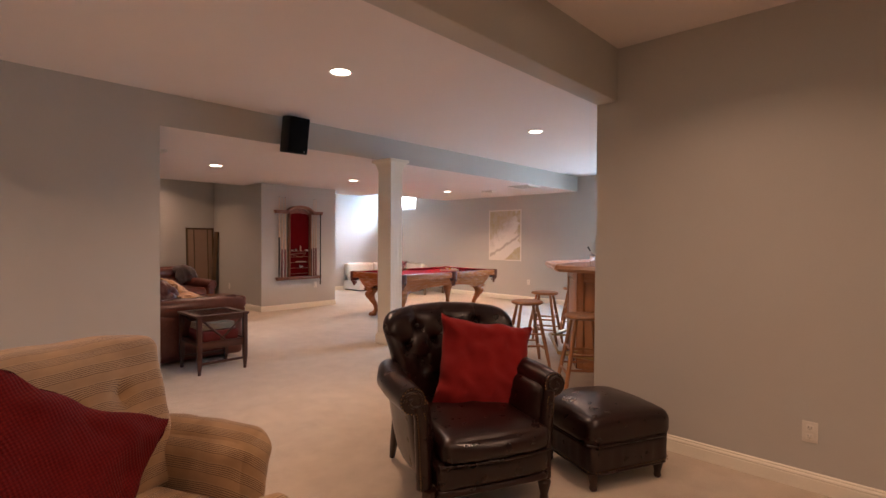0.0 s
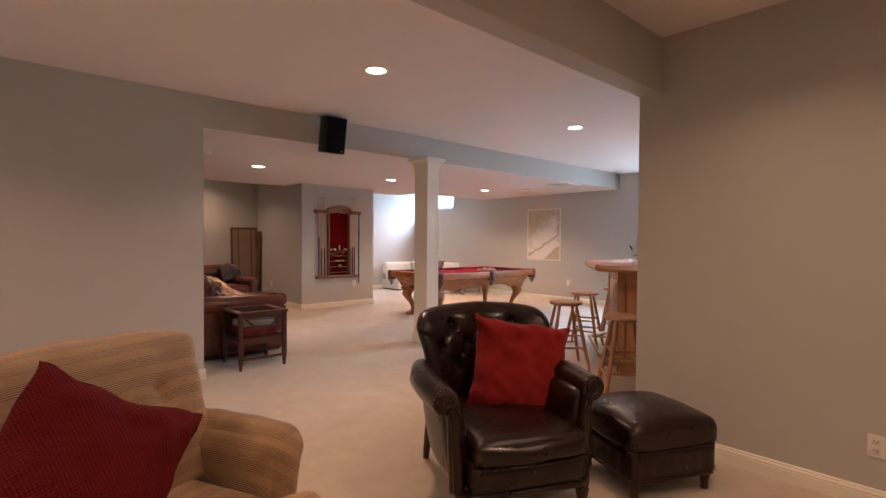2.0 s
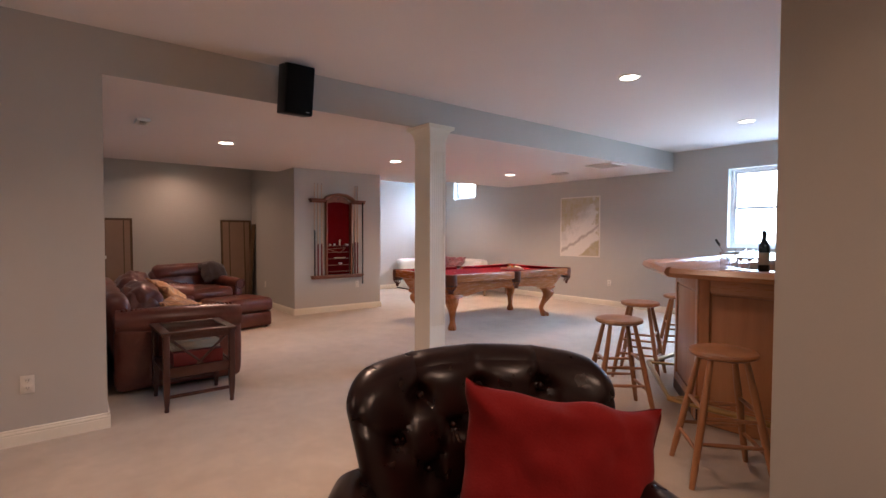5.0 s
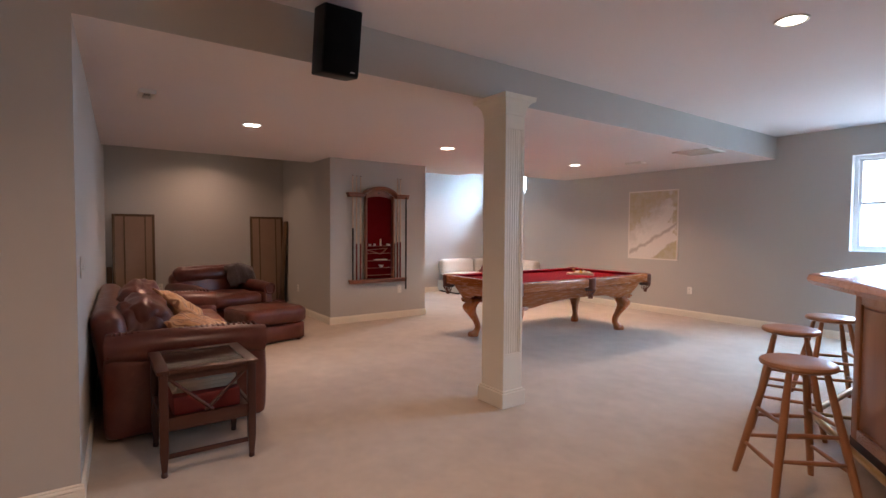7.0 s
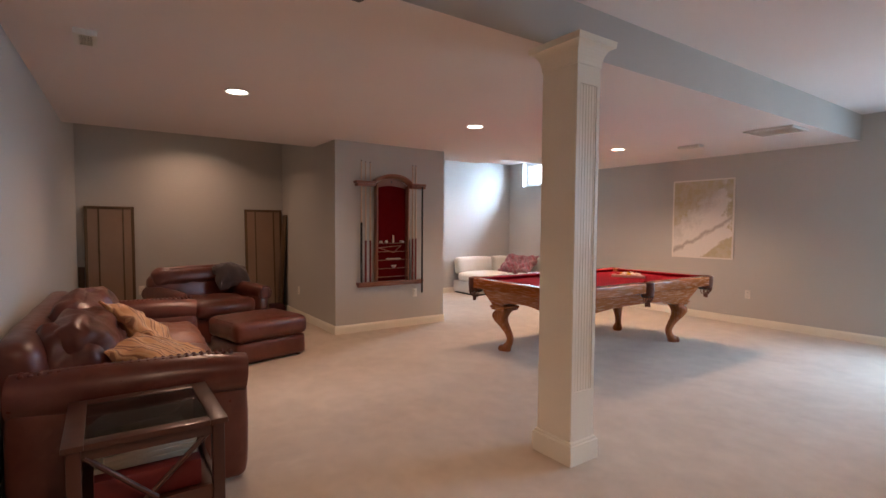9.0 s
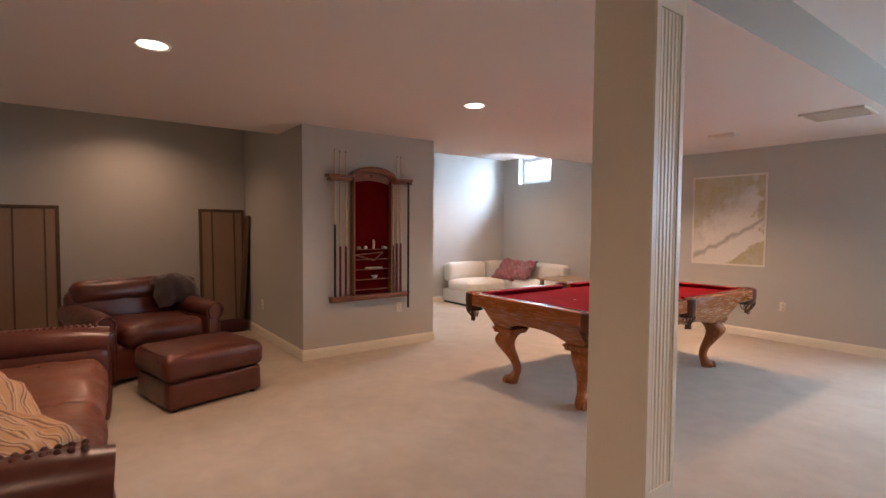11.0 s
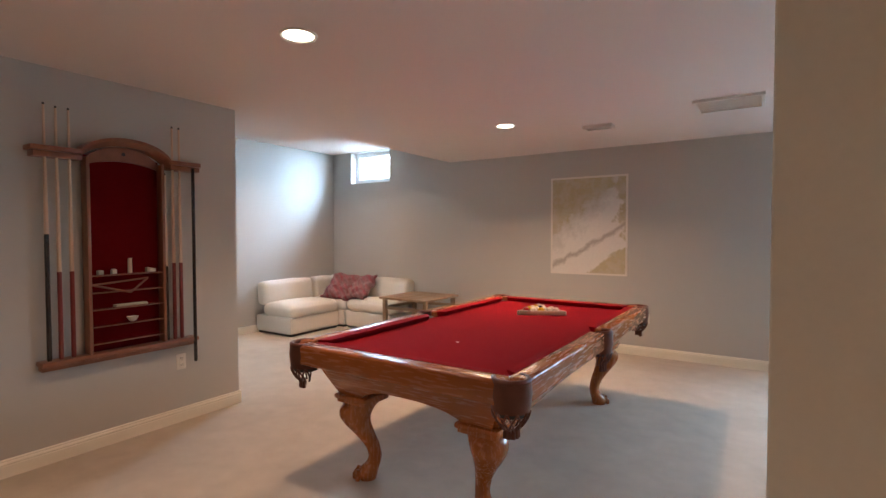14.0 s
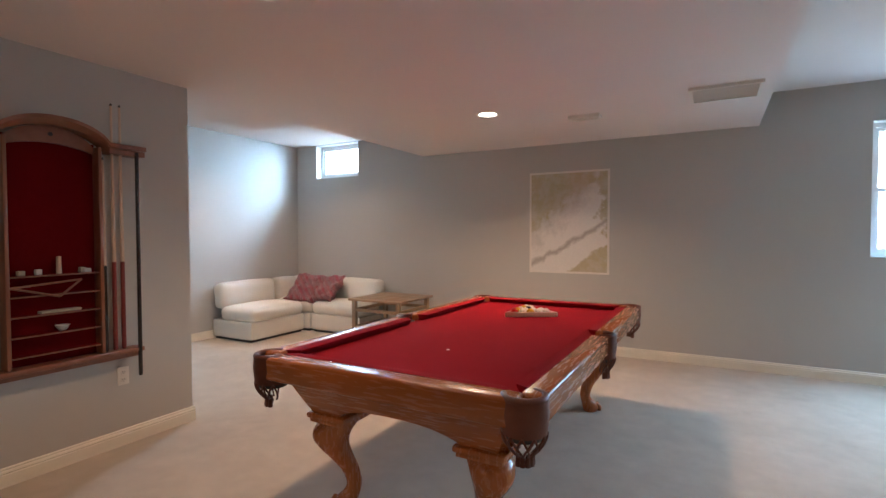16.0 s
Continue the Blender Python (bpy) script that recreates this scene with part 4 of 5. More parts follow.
def cue_rack():
    """Local x runs along the wall (world y), local -y out of the wall."""
    y0, y1 = 4.685, 5.645
    c = (y0 + y1) / 2
    ob = thing("cue_rack", pose(BLOCK_X, c, RACK_Z, 0, 0, 90), "oak cue rack with arched top and red felt shelves", "cue rack")
    half, inner = 0.48, 0.231
    cxx = 0.015
    part("back_panel", box(cxx - inner, cxx + inner, -0.014, -0.001, 0.674, 1.95), RACK_FELT, ob, "red felt backing, darkened for shade", smooth=False)
    for x in (cxx - inner, cxx + inner):
        part("upright", box(x - 0.010, x + 0.010, -0.085, -0.001, 0.674, 1.93, 0.003), RACK_WOOD, ob)
    part("bottom_shelf", join(box(-half, half, -0.105, -0.001, 0.646, 0.674, 0.005), box(-half + 0.01, half - 0.01, -0.07, -0.001, 0.614, 0.646, 0.004)), RACK_WOOD_Y, ob)
    for x0, x1 in ((-half - 0.035, cxx - inner - 0.03), (cxx + inner + 0.03, half + 0.03)):
        part("top_bar", join(box(x0, x1, -0.115, -0.001, 1.935, 1.965, 0.006), box(x0 + 0.02, x1, -0.095, -0.001, 1.90, 1.935, 0.004)), RACK_WOOD_Y, ob)
    # arched cornice
    n, bm = 22, bmesh.new()
    sec = [(-0.001, -0.03), (-0.09, -0.03), (-0.12, 0.0), (-0.118, 0.022), (-0.001, 0.022)]
    rings = []
    for i in range(n + 1):
        s = -1 + 2 * i / n
        x = cxx + s * (inner + 0.045)
        z = 1.943 + 0.105 * max(0.0, 1 - abs(s) ** 2.2) ** 0.75
        rings.append([bm.verts.new((x, yy, z + dz)) for yy, dz in sec])
    for a, b in zip(rings, rings[1:]):
        for k in range(5):
            bm.faces.new((a[k], a[(k + 1) % 5], b[(k + 1) % 5], b[k]))
    bm.faces.new(rings[0])
    bm.faces.new(rings[-1][::-1])
    part("arched_cornice", bm, RACK_WOOD_Y, ob)
    out = [(cxx - inner, 1.90)] + [(cxx + s * inner, 1.915 + 0.105 * max(0.0, 1 - abs(s) ** 2.2) ** 0.75) for s in np.linspace(-1, 1, 15)] + [(cxx + inner, 1.90)] + [(cxx + s * inner, 1.885 + 0.04 * (1 - s * s)) for s in np.linspace(0.95, -0.95, 9)]
    bm = flat_shape(out, 0.03)
    part("arch_panel", bm, RACK_WOOD_Y, ob, smooth=False)
    # raised black disc in place of a shaded hole
    part("keyhole", cyl((cxx, -0.033, 1.975), (cxx, -0.029, 1.975), 0.012, seg=10), SLOT, ob)
    for z in (0.735, 0.845, 0.955, 1.065, 1.175):
        part("shelf", box(cxx - inner + 0.014, cxx + inner - 0.014, -0.082, -0.014, z - 0.008, z, 0.002), RACK_WOOD_Y, ob)
        part("shelf_felt", box(cxx - inner + 0.016, cxx + inner - 0.016, -0.078, -0.0145, z + 0.0005, z + 0.002), RACK_FELT, ob, smooth=False)
    return ob


cue_rack()


def cue(y, tip, wrap_top, butt, label, bottom=0.676, out=0.06, thick=0.0135):
    """A cue standing in the rack at that place along the wall."""
    ob = thing("pool_cue", pose(BLOCK_X + out, y, bottom + RACK_Z), label, "pool cue", "cues in the rack")
    h, w = tip - bottom, wrap_top - bottom
    part("butt", lathe([(thick * 0.8, 0), (thick, 0.012), (thick * 0.93, w)], 12), butt, ob)
    if h > w + 0.02:
        part("shaft", lathe([(thick * 0.92, w), (0.0065, h - 0.02), (0.0063, h)], 12), MAPLE if butt is not BLACK_CUE or wrap_top < 1.6 else BLACK_CUE, ob)
        part("tip", lathe([(0.0063, h), (0.006, h + 0.01), (0.003, h + 0.014)], 10), SLOT, ob)
    return ob


cue(4.735, 2.21, 1.44, BLACK_CUE, "pool cue with a long black butt in the rack")
for y in (4.795, 4.86):
    cue(y, 2.20, 1.21, CUE_RED, "pool cue with dark red butt and maple shaft")
cue(5.435, 1.86, 1.21, BLACK_CUE, "short pool cue with a black butt in the rack")
for y in (5.49, 5.54):
    cue(y, 2.20, 1.23, CUE_RED, "pool cue with dark red butt and maple shaft")
cue(5.618, 1.93, 1.925, BLACK_CUE, "black bridge stick hanging at the rack's edge", 0.49, 0.10, 0.0125)


def shelf_things():
    """What stands on the rack's shelves."""
    tri = thing("spare_triangle", pose(BLOCK_X + 0.088, 5.16, 1.085 + RACK_Z, 0, -12, 0), "thin wooden triangle leaning on the shelves", "ball rack")
    pts = [(0, -0.20, 0.03), (0, 0.14, 0.055), (0, 0.02, -0.035)]
    for i in range(3):
        part("side", sweep([pts[i], pts[(i + 1) % 3]], 0.006, 8), RACK_WOOD, tri)
    for y, h, r, mat, word in ((5.20, 0.10, 0.013, MAPLE, "small maple peg standing on the shelf"), (5.02, 0.026, 0.016, LABEL_PAPER, "small cube of cue chalk on the shelf"), (5.10, 0.03, 0.014, WHITE_PLASTIC, "small white chalk cube on the shelf"), (5.32, 0.03, 0.016, LABEL_PAPER, "small cube of cue chalk on the shelf"), (5.34, 0.022, 0.02, WHITE_PLASTIC, "small pale chalk block on the shelf")):
        bm = cyl((0, 0, 0), (0, 0, h), r, r * 0.9, 12) if h > 0.05 else box(-r, r, -r, r, 0, h, 0.003)
        solid("shelf_peg" if h > 0.05 else "cue_chalk", bm, mat, word, "peg" if h > 0.05 else "chalk", pose(BLOCK_X + 0.045, y, 1.177 + RACK_Z))
    solid("ball_tray", box(-0.025, 0.025, -0.10, 0.10, 0, 0.014, 0.003), LABEL_PAPER, "flat pale box lying on the rack shelf", "box", pose(BLOCK_X + 0.048, 5.20, 0.9575 + RACK_Z))
    solid("small_dish", lathe([(0.012, 0), (0.02, 0.004), (0.036, 0.032), (0.033, 0.032), (0.018, 0.008), (0.001, 0.007)], 16), WHITE_PLASTIC, "small white dish on the rack shelf", "dish", pose(BLOCK_X + 0.046, 5.21, 0.8475 + RACK_Z))


shelf_things()


# ---- bar ----
def bar():
    ob = thing("bar_counter", pose(0, 0, 0), "honey oak home bar with raised panels and brass foot rail", "bar")
    body = [(0.9, 4.90), (-2.30, 4.90), (-2.79, 5.58), (-2.79, 8.3), (-2.55, 8.3), (-2.55, 5.65), (-2.18, 5.14), (0.9, 5.14)]
    part("body", prism(body, 0.0, 1.06), OAK, ob, smooth=False)
    top = [(0.9, 4.60), (-2.37, 4.60), (-2.97, 5.38), (-2.97, 8.45), (-2.45, 8.45), (-2.45, 5.62), (-2.10, 5.18), (0.9, 5.18)]
    part("counter_top", prism([(x, y) for x, y in top], 1.06, 1.098, 0.008), OAK_X, ob, "glossy oak counter top")
    for i, (a, b) in enumerate((((0.9, 4.62), (-2.36, 4.62)), ((-2.36, 4.62), (-2.95, 5.39)), ((-2.95, 5.39), (-2.95, 8.43)))):
        pa, pb = Vector((*a, 0)), Vector((*b, 0))
        d = (pb - pa).normalized()
        nrm = Vector((d.y, -d.x, 0))
        sec = [(-0.03, 1.055), (-0.058, 1.085), (-0.045, 1.118), (-0.01, 1.128), (0.03, 1.12), (0.06, 1.10), (0.06, 1.055)]
        bm = bmesh.new()
        ra, rb = [bm.verts.new(pa + nrm * -o * -1 + Vector((0, 0, z))) for o, z in sec], [bm.verts.new(pb + nrm * o + Vector((0, 0, z))) for o, z in sec]
        for k in range(len(sec)):
            j = (k + 1) % len(sec)
            bm.faces.new((ra[k], ra[j], rb[j], rb[k]))
        bm.faces.new(ra[::-1])
        bm.faces.new(rb)
        part("arm_rail", bm, OAK_X if i < 2 else OAK_Y, ob, "rounded glossy oak arm rail")

    def panel(p0, p1, inset=0.07):
        """A framed panel on one stretch of the bar's face."""
        a, b = Vector((*p0, 0)), Vector((*p1, 0))
        d = (b - a).normalized()
        length = (b - a).length
        m = Matrix.Translation(a) @ pose(0, 0, 0, 0, 0, math.degrees(math.atan2(d.y, d.x)))
        # local x along the face, +y out of it
        for item in ((0, inset, 0.0, 1.06), (length - inset, length, 0.0, 1.06), (inset, length - inset, 0.94, 1.06), (inset, length - inset, 0.0, 0.16)):
            bm = box(item[0], item[1], 0.0, 0.016, item[2] + 0.002, item[3] - 0.002, 0.003)
            bm.transform(m)
            part("stile", bm, OAK if item[1] - item[0] < 0.1 else OAK_X, ob)
        bm = box(inset + 0.012, length - inset - 0.012, 0.0, 0.010, 0.175, 0.925, 0.008)
        bm.transform(m)
        part("panel", bm, OAK, ob)

    xs = [0.9, 0.25, -0.40, -1.05, -1.68, -2.295]
    for a, b in zip(xs[1:], xs):
        panel_flip(panel, (a, 4.90), (b, 4.90))
    panel_flip(panel, (-2.785, 5.575), (-2.30, 4.905))
    for y0, y1 in ((6.25, 5.59), (6.92, 6.26), (7.6, 6.93), (8.29, 7.61)):
        panel_flip(panel, (-2.79, y0), (-2.79, y1))
    rail = [(0.9, 4.68, 0.19), (-2.40, 4.68, 0.19), (-3.0, 5.50, 0.19), (-3.0, 8.2, 0.19)]
    fr = part("foot_rail", sweep(rail, 0.022, 14), BRASS, ob, "polished brass foot rail")
    for x, y, ex, ey in ((-0.4, 4.68, -0.4, 4.9), (-1.5, 4.68, -1.5, 4.9), (-2.40, 4.68, -2.28, 4.86), (-3.0, 5.50, -2.80, 5.62), (-3.0, 6.8, -2.80, 6.8)):
        part("rail_bracket", sweep([(x, y, 0.19), ((x + ex) / 2, (y + ey) / 2, 0.19), (ex, ey, 0.19)], 0.012, 10), BRASS, fr)
    part("kick_plate", prism([(0.9, 4.885), (-2.305, 4.885), (-2.806, 5.575), (-2.806, 8.3), (-2.79, 8.3), (-2.79, 5.58), (-2.30, 4.90), (0.9, 4.90)], 0.0, 0.09), DARK_WOOD, ob, smooth=False)


def panel_flip(make, p0, p1):
    """Panels are laid so that their local +y looks out of the bar."""
    make(p1, p0)


bar()


def stool(x, y, turn, like=None):
    m = pose(x, y, 0, 0, 0, turn)
    if like:
        return copy_thing(like, m)
    ob = thing("bar_stool", m, "round-seated varnished wooden bar stool beside the bar", "stool", "stools at the bar")
    part("seat", lathe([(0.10, 0.668), (0.150, 0.670), (0.172, 0.680), (0.176, 0.692), (0.170, 0.704), (0.150, 0.710), (0.08, 0.706), (0.001, 0.705)], 36), STOOL_WOOD, ob)
    tops = [Vector((sx * 0.088, sy * 0.088, 0.675)) for sx, sy in ((-1, -1), (1, -1), (1, 1), (-1, 1))]
    feet = [Vector((sx * 0.205, sy * 0.205, 0.0)) for sx, sy in ((-1, -1), (1, -1), (1, 1), (-1, 1))]
    for a, b in zip(tops, feet):
        part("leg", sweep([a, a.lerp(b, 0.15), a.lerp(b, 0.5), a.lerp(b, 0.85), b], [0.014, 0.017, 0.0205, 0.0185, 0.0145], 12), STOOL_WOOD, ob)
    for i in range(4):
        j = (i + 1) % 4
        for f in ((0.40, 0.72) if i % 2 else (0.47, 0.66)):
            p, q = tops[i].lerp(feet[i], f), tops[j].lerp(feet[j], f)
            part("rung", sweep([p, p.lerp(q, 0.5), q], [0.009, 0.0125, 0.009], 10), STOOL_WOOD, ob)
    return ob


first_stool = stool(-2.80, 4.68, 48)
stool(-3.19, 5.68, 20, first_stool)
stool(-3.20, 6.52, 33, first_stool)
stool(-1.86, 4.19, 40, first_stool)


def bottle():
    ob = thing("wine_bottle", pose(-1.94, 5.02, 1.098) @ Matrix.Scale(0.9, 4), "dark wine bottle with a pale label on the bar", "bottle")
    part("glass_body", lathe([(0.034, 0), (0.0375, 0.004), (0.0375, 0.19), (0.030, 0.215), (0.0155, 0.24), (0.0145, 0.29), (0.016, 0.295), (0.016, 0.305), (0.014, 0.308)], 24), BOTTLE_GLASS, ob)
    part("label", lathe([(0.0380, 0.055), (0.0383, 0.056), (0.0383, 0.145), (0.0380, 0.146)], 24), LABEL_PAPER, ob, "pale paper label")
    part("capsule", lathe([(0.0165, 0.262), (0.0168, 0.265), (0.0168, 0.309), (0.012, 0.311)], 20), BLACK_PLASTIC, ob, "black foil capsule")


bottle()


def glassware():
    for x, y in ((-2.03, 5.02), (-2.10, 5.07), (-1.99, 5.11)):
        solid("wine_glass", lathe([(0.033, 0), (0.034, 0.002), (0.006, 0.006), (0.004, 0.012), (0.004, 0.062), (0.012, 0.070), (0.034, 0.092), (0.039, 0.120), (0.034, 0.160), (0.0325, 0.160), (0.0372, 0.120), (0.032, 0.094), (0.001, 0.074)], 24), CLEAR, "clear stemmed wine glass on the bar", "glass", pose(x, y, 1.0985))
    bucket = thing("ice_bucket", pose(-2.14, 4.98, 1.0985), "clear ice bucket with tongs on the bar", "ice bucket")
    part("bowl", lathe([(0.045, 0), (0.05, 0.003), (0.062, 0.13), (0.0595, 0.13), (0.047, 0.010), (0.001, 0.009)], 24), CLEAR, bucket)
    part("band", lathe([(0.0626, 0.112), (0.064, 0.114), (0.064, 0.13), (0.0626, 0.132)], 24), SILVER, bucket)
    part("tongs", sweep([(0.02, 0, 0.02), (-0.05, 0.01, 0.14), (-0.075, 0.015, 0.18)], 0.004, 8), SILVER, bucket)
    part("tongs_grip", sweep([(-0.07, 0.014, 0.172), (-0.10, 0.02, 0.215)], [0.007, 0.009], 10), BLACK_PLASTIC, bucket, "black tong handle")
    tray = thing("serving_tray", pose(-1.64, 5.03, 1.0985, 0, 0, -4), "dark wooden serving tray standing on the bar", "tray")
    part("base", box(-0.16, 0.16, -0.10, 0.10, 0, 0.01, 0.003), DARK_WOOD_Y, tray)
    for b in ((-0.16, 0.16, -0.10, -0.088), (-0.16, 0.16, 0.088, 0.10), (-0.16, -0.148, -0.088, 0.088), (0.148, 0.16, -0.088, 0.088)):
        part("rim", box(*b, 0.01, 0.06, 0.003), DARK_WOOD_Y, tray)


glassware()


# ---- seating by the entrance ----
def wing_chair():
    """A button-tufted leather club chair. It faces local -y."""
    ob = thing("leather_armchair", pose(-1.627, 2.189, 0, 0, 0, 65), "dark brown tufted leather armchair with rolled arms and nailheads", "armchair")
    part("seat_base", move(puff(0.62, 0.78, 0.15, 0.035, 8, (0.0, 0.02, 0)), 0.01, -0.09, 0.235), DARK_LEATHER, ob)
    part("seat_cushion", move(puff(0.60, 0.76, 0.13, 0.045, 16, (0.0, 0.035, 0.035), 0.007, 3.0), 0.015, -0.125, 0.355), DARK_LEATHER, ob)
    part("welt", sweep([(-0.30, -0.49, 0.300), (-0.15, -0.512, 0.300), (0.015, -0.518, 0.300), (0.18, -0.512, 0.300), (0.32, -0.49, 0.300)], 0.007, 8), DARK_LEATHER, ob)
    buttons = []
    for row, (z, xs) in enumerate(((0.195, (-0.205, 0, 0.205)), (0.085, (-0.305, -0.10, 0.10, 0.305)), (-0.025, (-0.205, 0, 0.205)), (-0.135, (-0.10, 0.10)))):
        buttons += [(x, z, row) for x in xs]

    def curve(x, z):
        """How far the back stands off at a point of its face: hollow round the sitter, leaning."""
        u, w = x / 0.42, (z + 0.30) / 0.60
        return -0.17 * u * u * (1 - 0.2 * w) + 0.10 * w

    def back_shape(p, t):
        u, w = p.x / 0.42, max(0.0, (p.z + 0.30) / 0.60)
        dent = 0.0
        if t.y < 0.6:
            for bx, bz, row in buttons:
                dx, dz = p.x - bx, p.z - bz
                r2 = dx * dx + dz * dz
                dent += 0.050 * math.exp(-r2 / 0.0008) + 0.022 * math.exp(-r2 / 0.0060)
                if row == 0 and dz > 0:
                    dent += 0.016 * math.exp(-dx * dx / 0.00012) + 0.008 * math.exp(-dx * dx / 0.0012)
                elif row:
                    for s in (-1, 1):
                        k, l = (dx - s * dz * 0.93) * 0.73, dz
                        if 0 < l < 0.115:
                            dent += 0.015 * math.exp(-k * k / 0.00013)
            p = p + Vector((0, min(dent, 0.075) * (1 if t.y < 0 else 0.5 - t.y * 0.8), 0))
        roll = 0.035 * max(0.0, w - 0.65) / 0.35
        flare = 0.80 + 0.25 * min(w, 1.0) ** 1.2
        drop = 0.026 * u * u + 0.13 * max(0.0, abs(u) - 0.72) ** 1.5
        return Vector((p.x * flare, p.y + curve(p.x, p.z) + roll, p.z - drop * min(w, 1.0)))
    back = part("backrest", move(puff(0.86, 0.17, 0.60, 0.085, 58, (0, 0.01, 0.015), 0, 0, back_shape), 0.05, 0.265, 0.650), DARK_LEATHER, ob, "deep-buttoned leather back")
    for bx, bz, row in buttons:
        w = (bz + 0.30) / 0.60
        part("button", move(ball(0.013, 10, 7), 0.05 + bx * (0.80 + 0.25 * w ** 1.2), 0.265 - 0.085 + 0.062 + curve(bx, bz), 0.650 + bz - 0.026 * (bx / 0.42) ** 2 * w), DARK_LEATHER, back)
    for s in (-1, 1):
        path = [(s * 0.30, 0.30, 0.57), (s * 0.36, 0.18, 0.60), (s * 0.40, 0.02, 0.60), (s * 0.41, -0.16, 0.60), (s * 0.406, -0.30, 0.60), (s * 0.402, -0.385, 0.598)]
        arm = part("arm", sweep(path, [0.060, 0.070, 0.076, 0.074, 0.070, 0.066], 22), DARK_LEATHER, ob, "rolled leather arm")

        def side(p, t, s=s):
            """The side bulges out under the roll and draws in towards the floor."""
            k = (p.z + 0.22) / 0.44
            return Vector((p.x * (1 + 0.10 * k) + s * (0.065 * k - 0.052 - 0.40 * max(0.0, p.y) ** 1.2), p.y, p.z))
        part("arm_panel", move(puff(0.10, 0.74, 0.44, 0.04, 10, (0.014, 0, 0), 0, 0, side), s * 0.35, -0.01, 0.38), DARK_LEATHER, arm)
        # scroll front with its post and nailheads
        scroll = cyl((s * 0.402, -0.35, 0.598), (s * 0.402, -0.398, 0.598), 0.067, 0.062, 24)
        turn = [(s * (0.402 + math.cos(a) * (0.055 - 0.0058 * a)), -0.400, 0.598 + math.sin(a) * (0.055 - 0.0058 * a)) for a in np.linspace(0, 7.5, 40)]
        join(scroll, sweep(turn, 0.0075, 8, False))
        part("arm_scroll", scroll, DARK_LEATHER, arm, "scrolled arm front")
        post = sweep([(s * 0.375, -0.385, 0.57), (s * 0.36, -0.388, 0.50), (s * 0.352, -0.388, 0.40), (s * 0.345, -0.388, 0.28), (s * 0.34, -0.388, 0.165)], [0.030, 0.034, 0.038, 0.040, 0.040], 14)
        part("arm_post", post, DARK_LEATHER, arm)
        nails = bmesh.new()
        for k in range(28):
            f = k / 27
            x = 0.372 - 0.032 * f ** 0.6
            for dx in (-0.026, 0.026):
                join(nails, move(ball(0.0042, 6, 4), s * (x + dx * (0.75 + 0.25 * f)), -0.413 - 0.003 * f, 0.54 - 0.37 * f))
        for a in np.linspace(0, 2 * math.pi, 22, endpoint=False):
            join(nails, move(ball(0.004, 6, 4), s * 0.402 + math.cos(a) * 0.062, -0.397, 0.598 + math.sin(a) * 0.062))
        part("nailheads", nails, NAIL_BRASS, arm, "row of small brass nailheads")
    part("front_rail", move(puff(0.62, 0.05, 0.05, 0.02, 6, (0, 0.012, 0)), 0.01, -0.455, 0.155), DARK_LEATHER, ob)
    for s in (-1, 1):
        part("front_leg", move(lathe([(0.018, 0), (0.024, 0.01), (0.020, 0.03), (0.030, 0.07), (0.036, 0.10), (0.026, 0.115), (0.036, 0.125), (0.036, 0.17)], 16), s * 0.325, -0.42, 0), EBONY, ob, "turned dark wooden leg")
        part("back_leg", sweep([(s * 0.29, 0.36, 0.0), (s * 0.29, 0.33, 0.09), (s * 0.29, 0.29, 0.2), (s * 0.29, 0.24, 0.36)], [0.018, 0.024, 0.028, 0.030], 10), EBONY, ob, "dark wooden back leg")


wing_chair()
solid("throw_pillow", pillow(0.57, 0.17, 2.0, 31, 0.022), RED_CLOTH, "plain red square cushion leaning in the leather armchair", "cushion", pose(-1.555, 2.345, 0.620, -18, 9.5, 52))


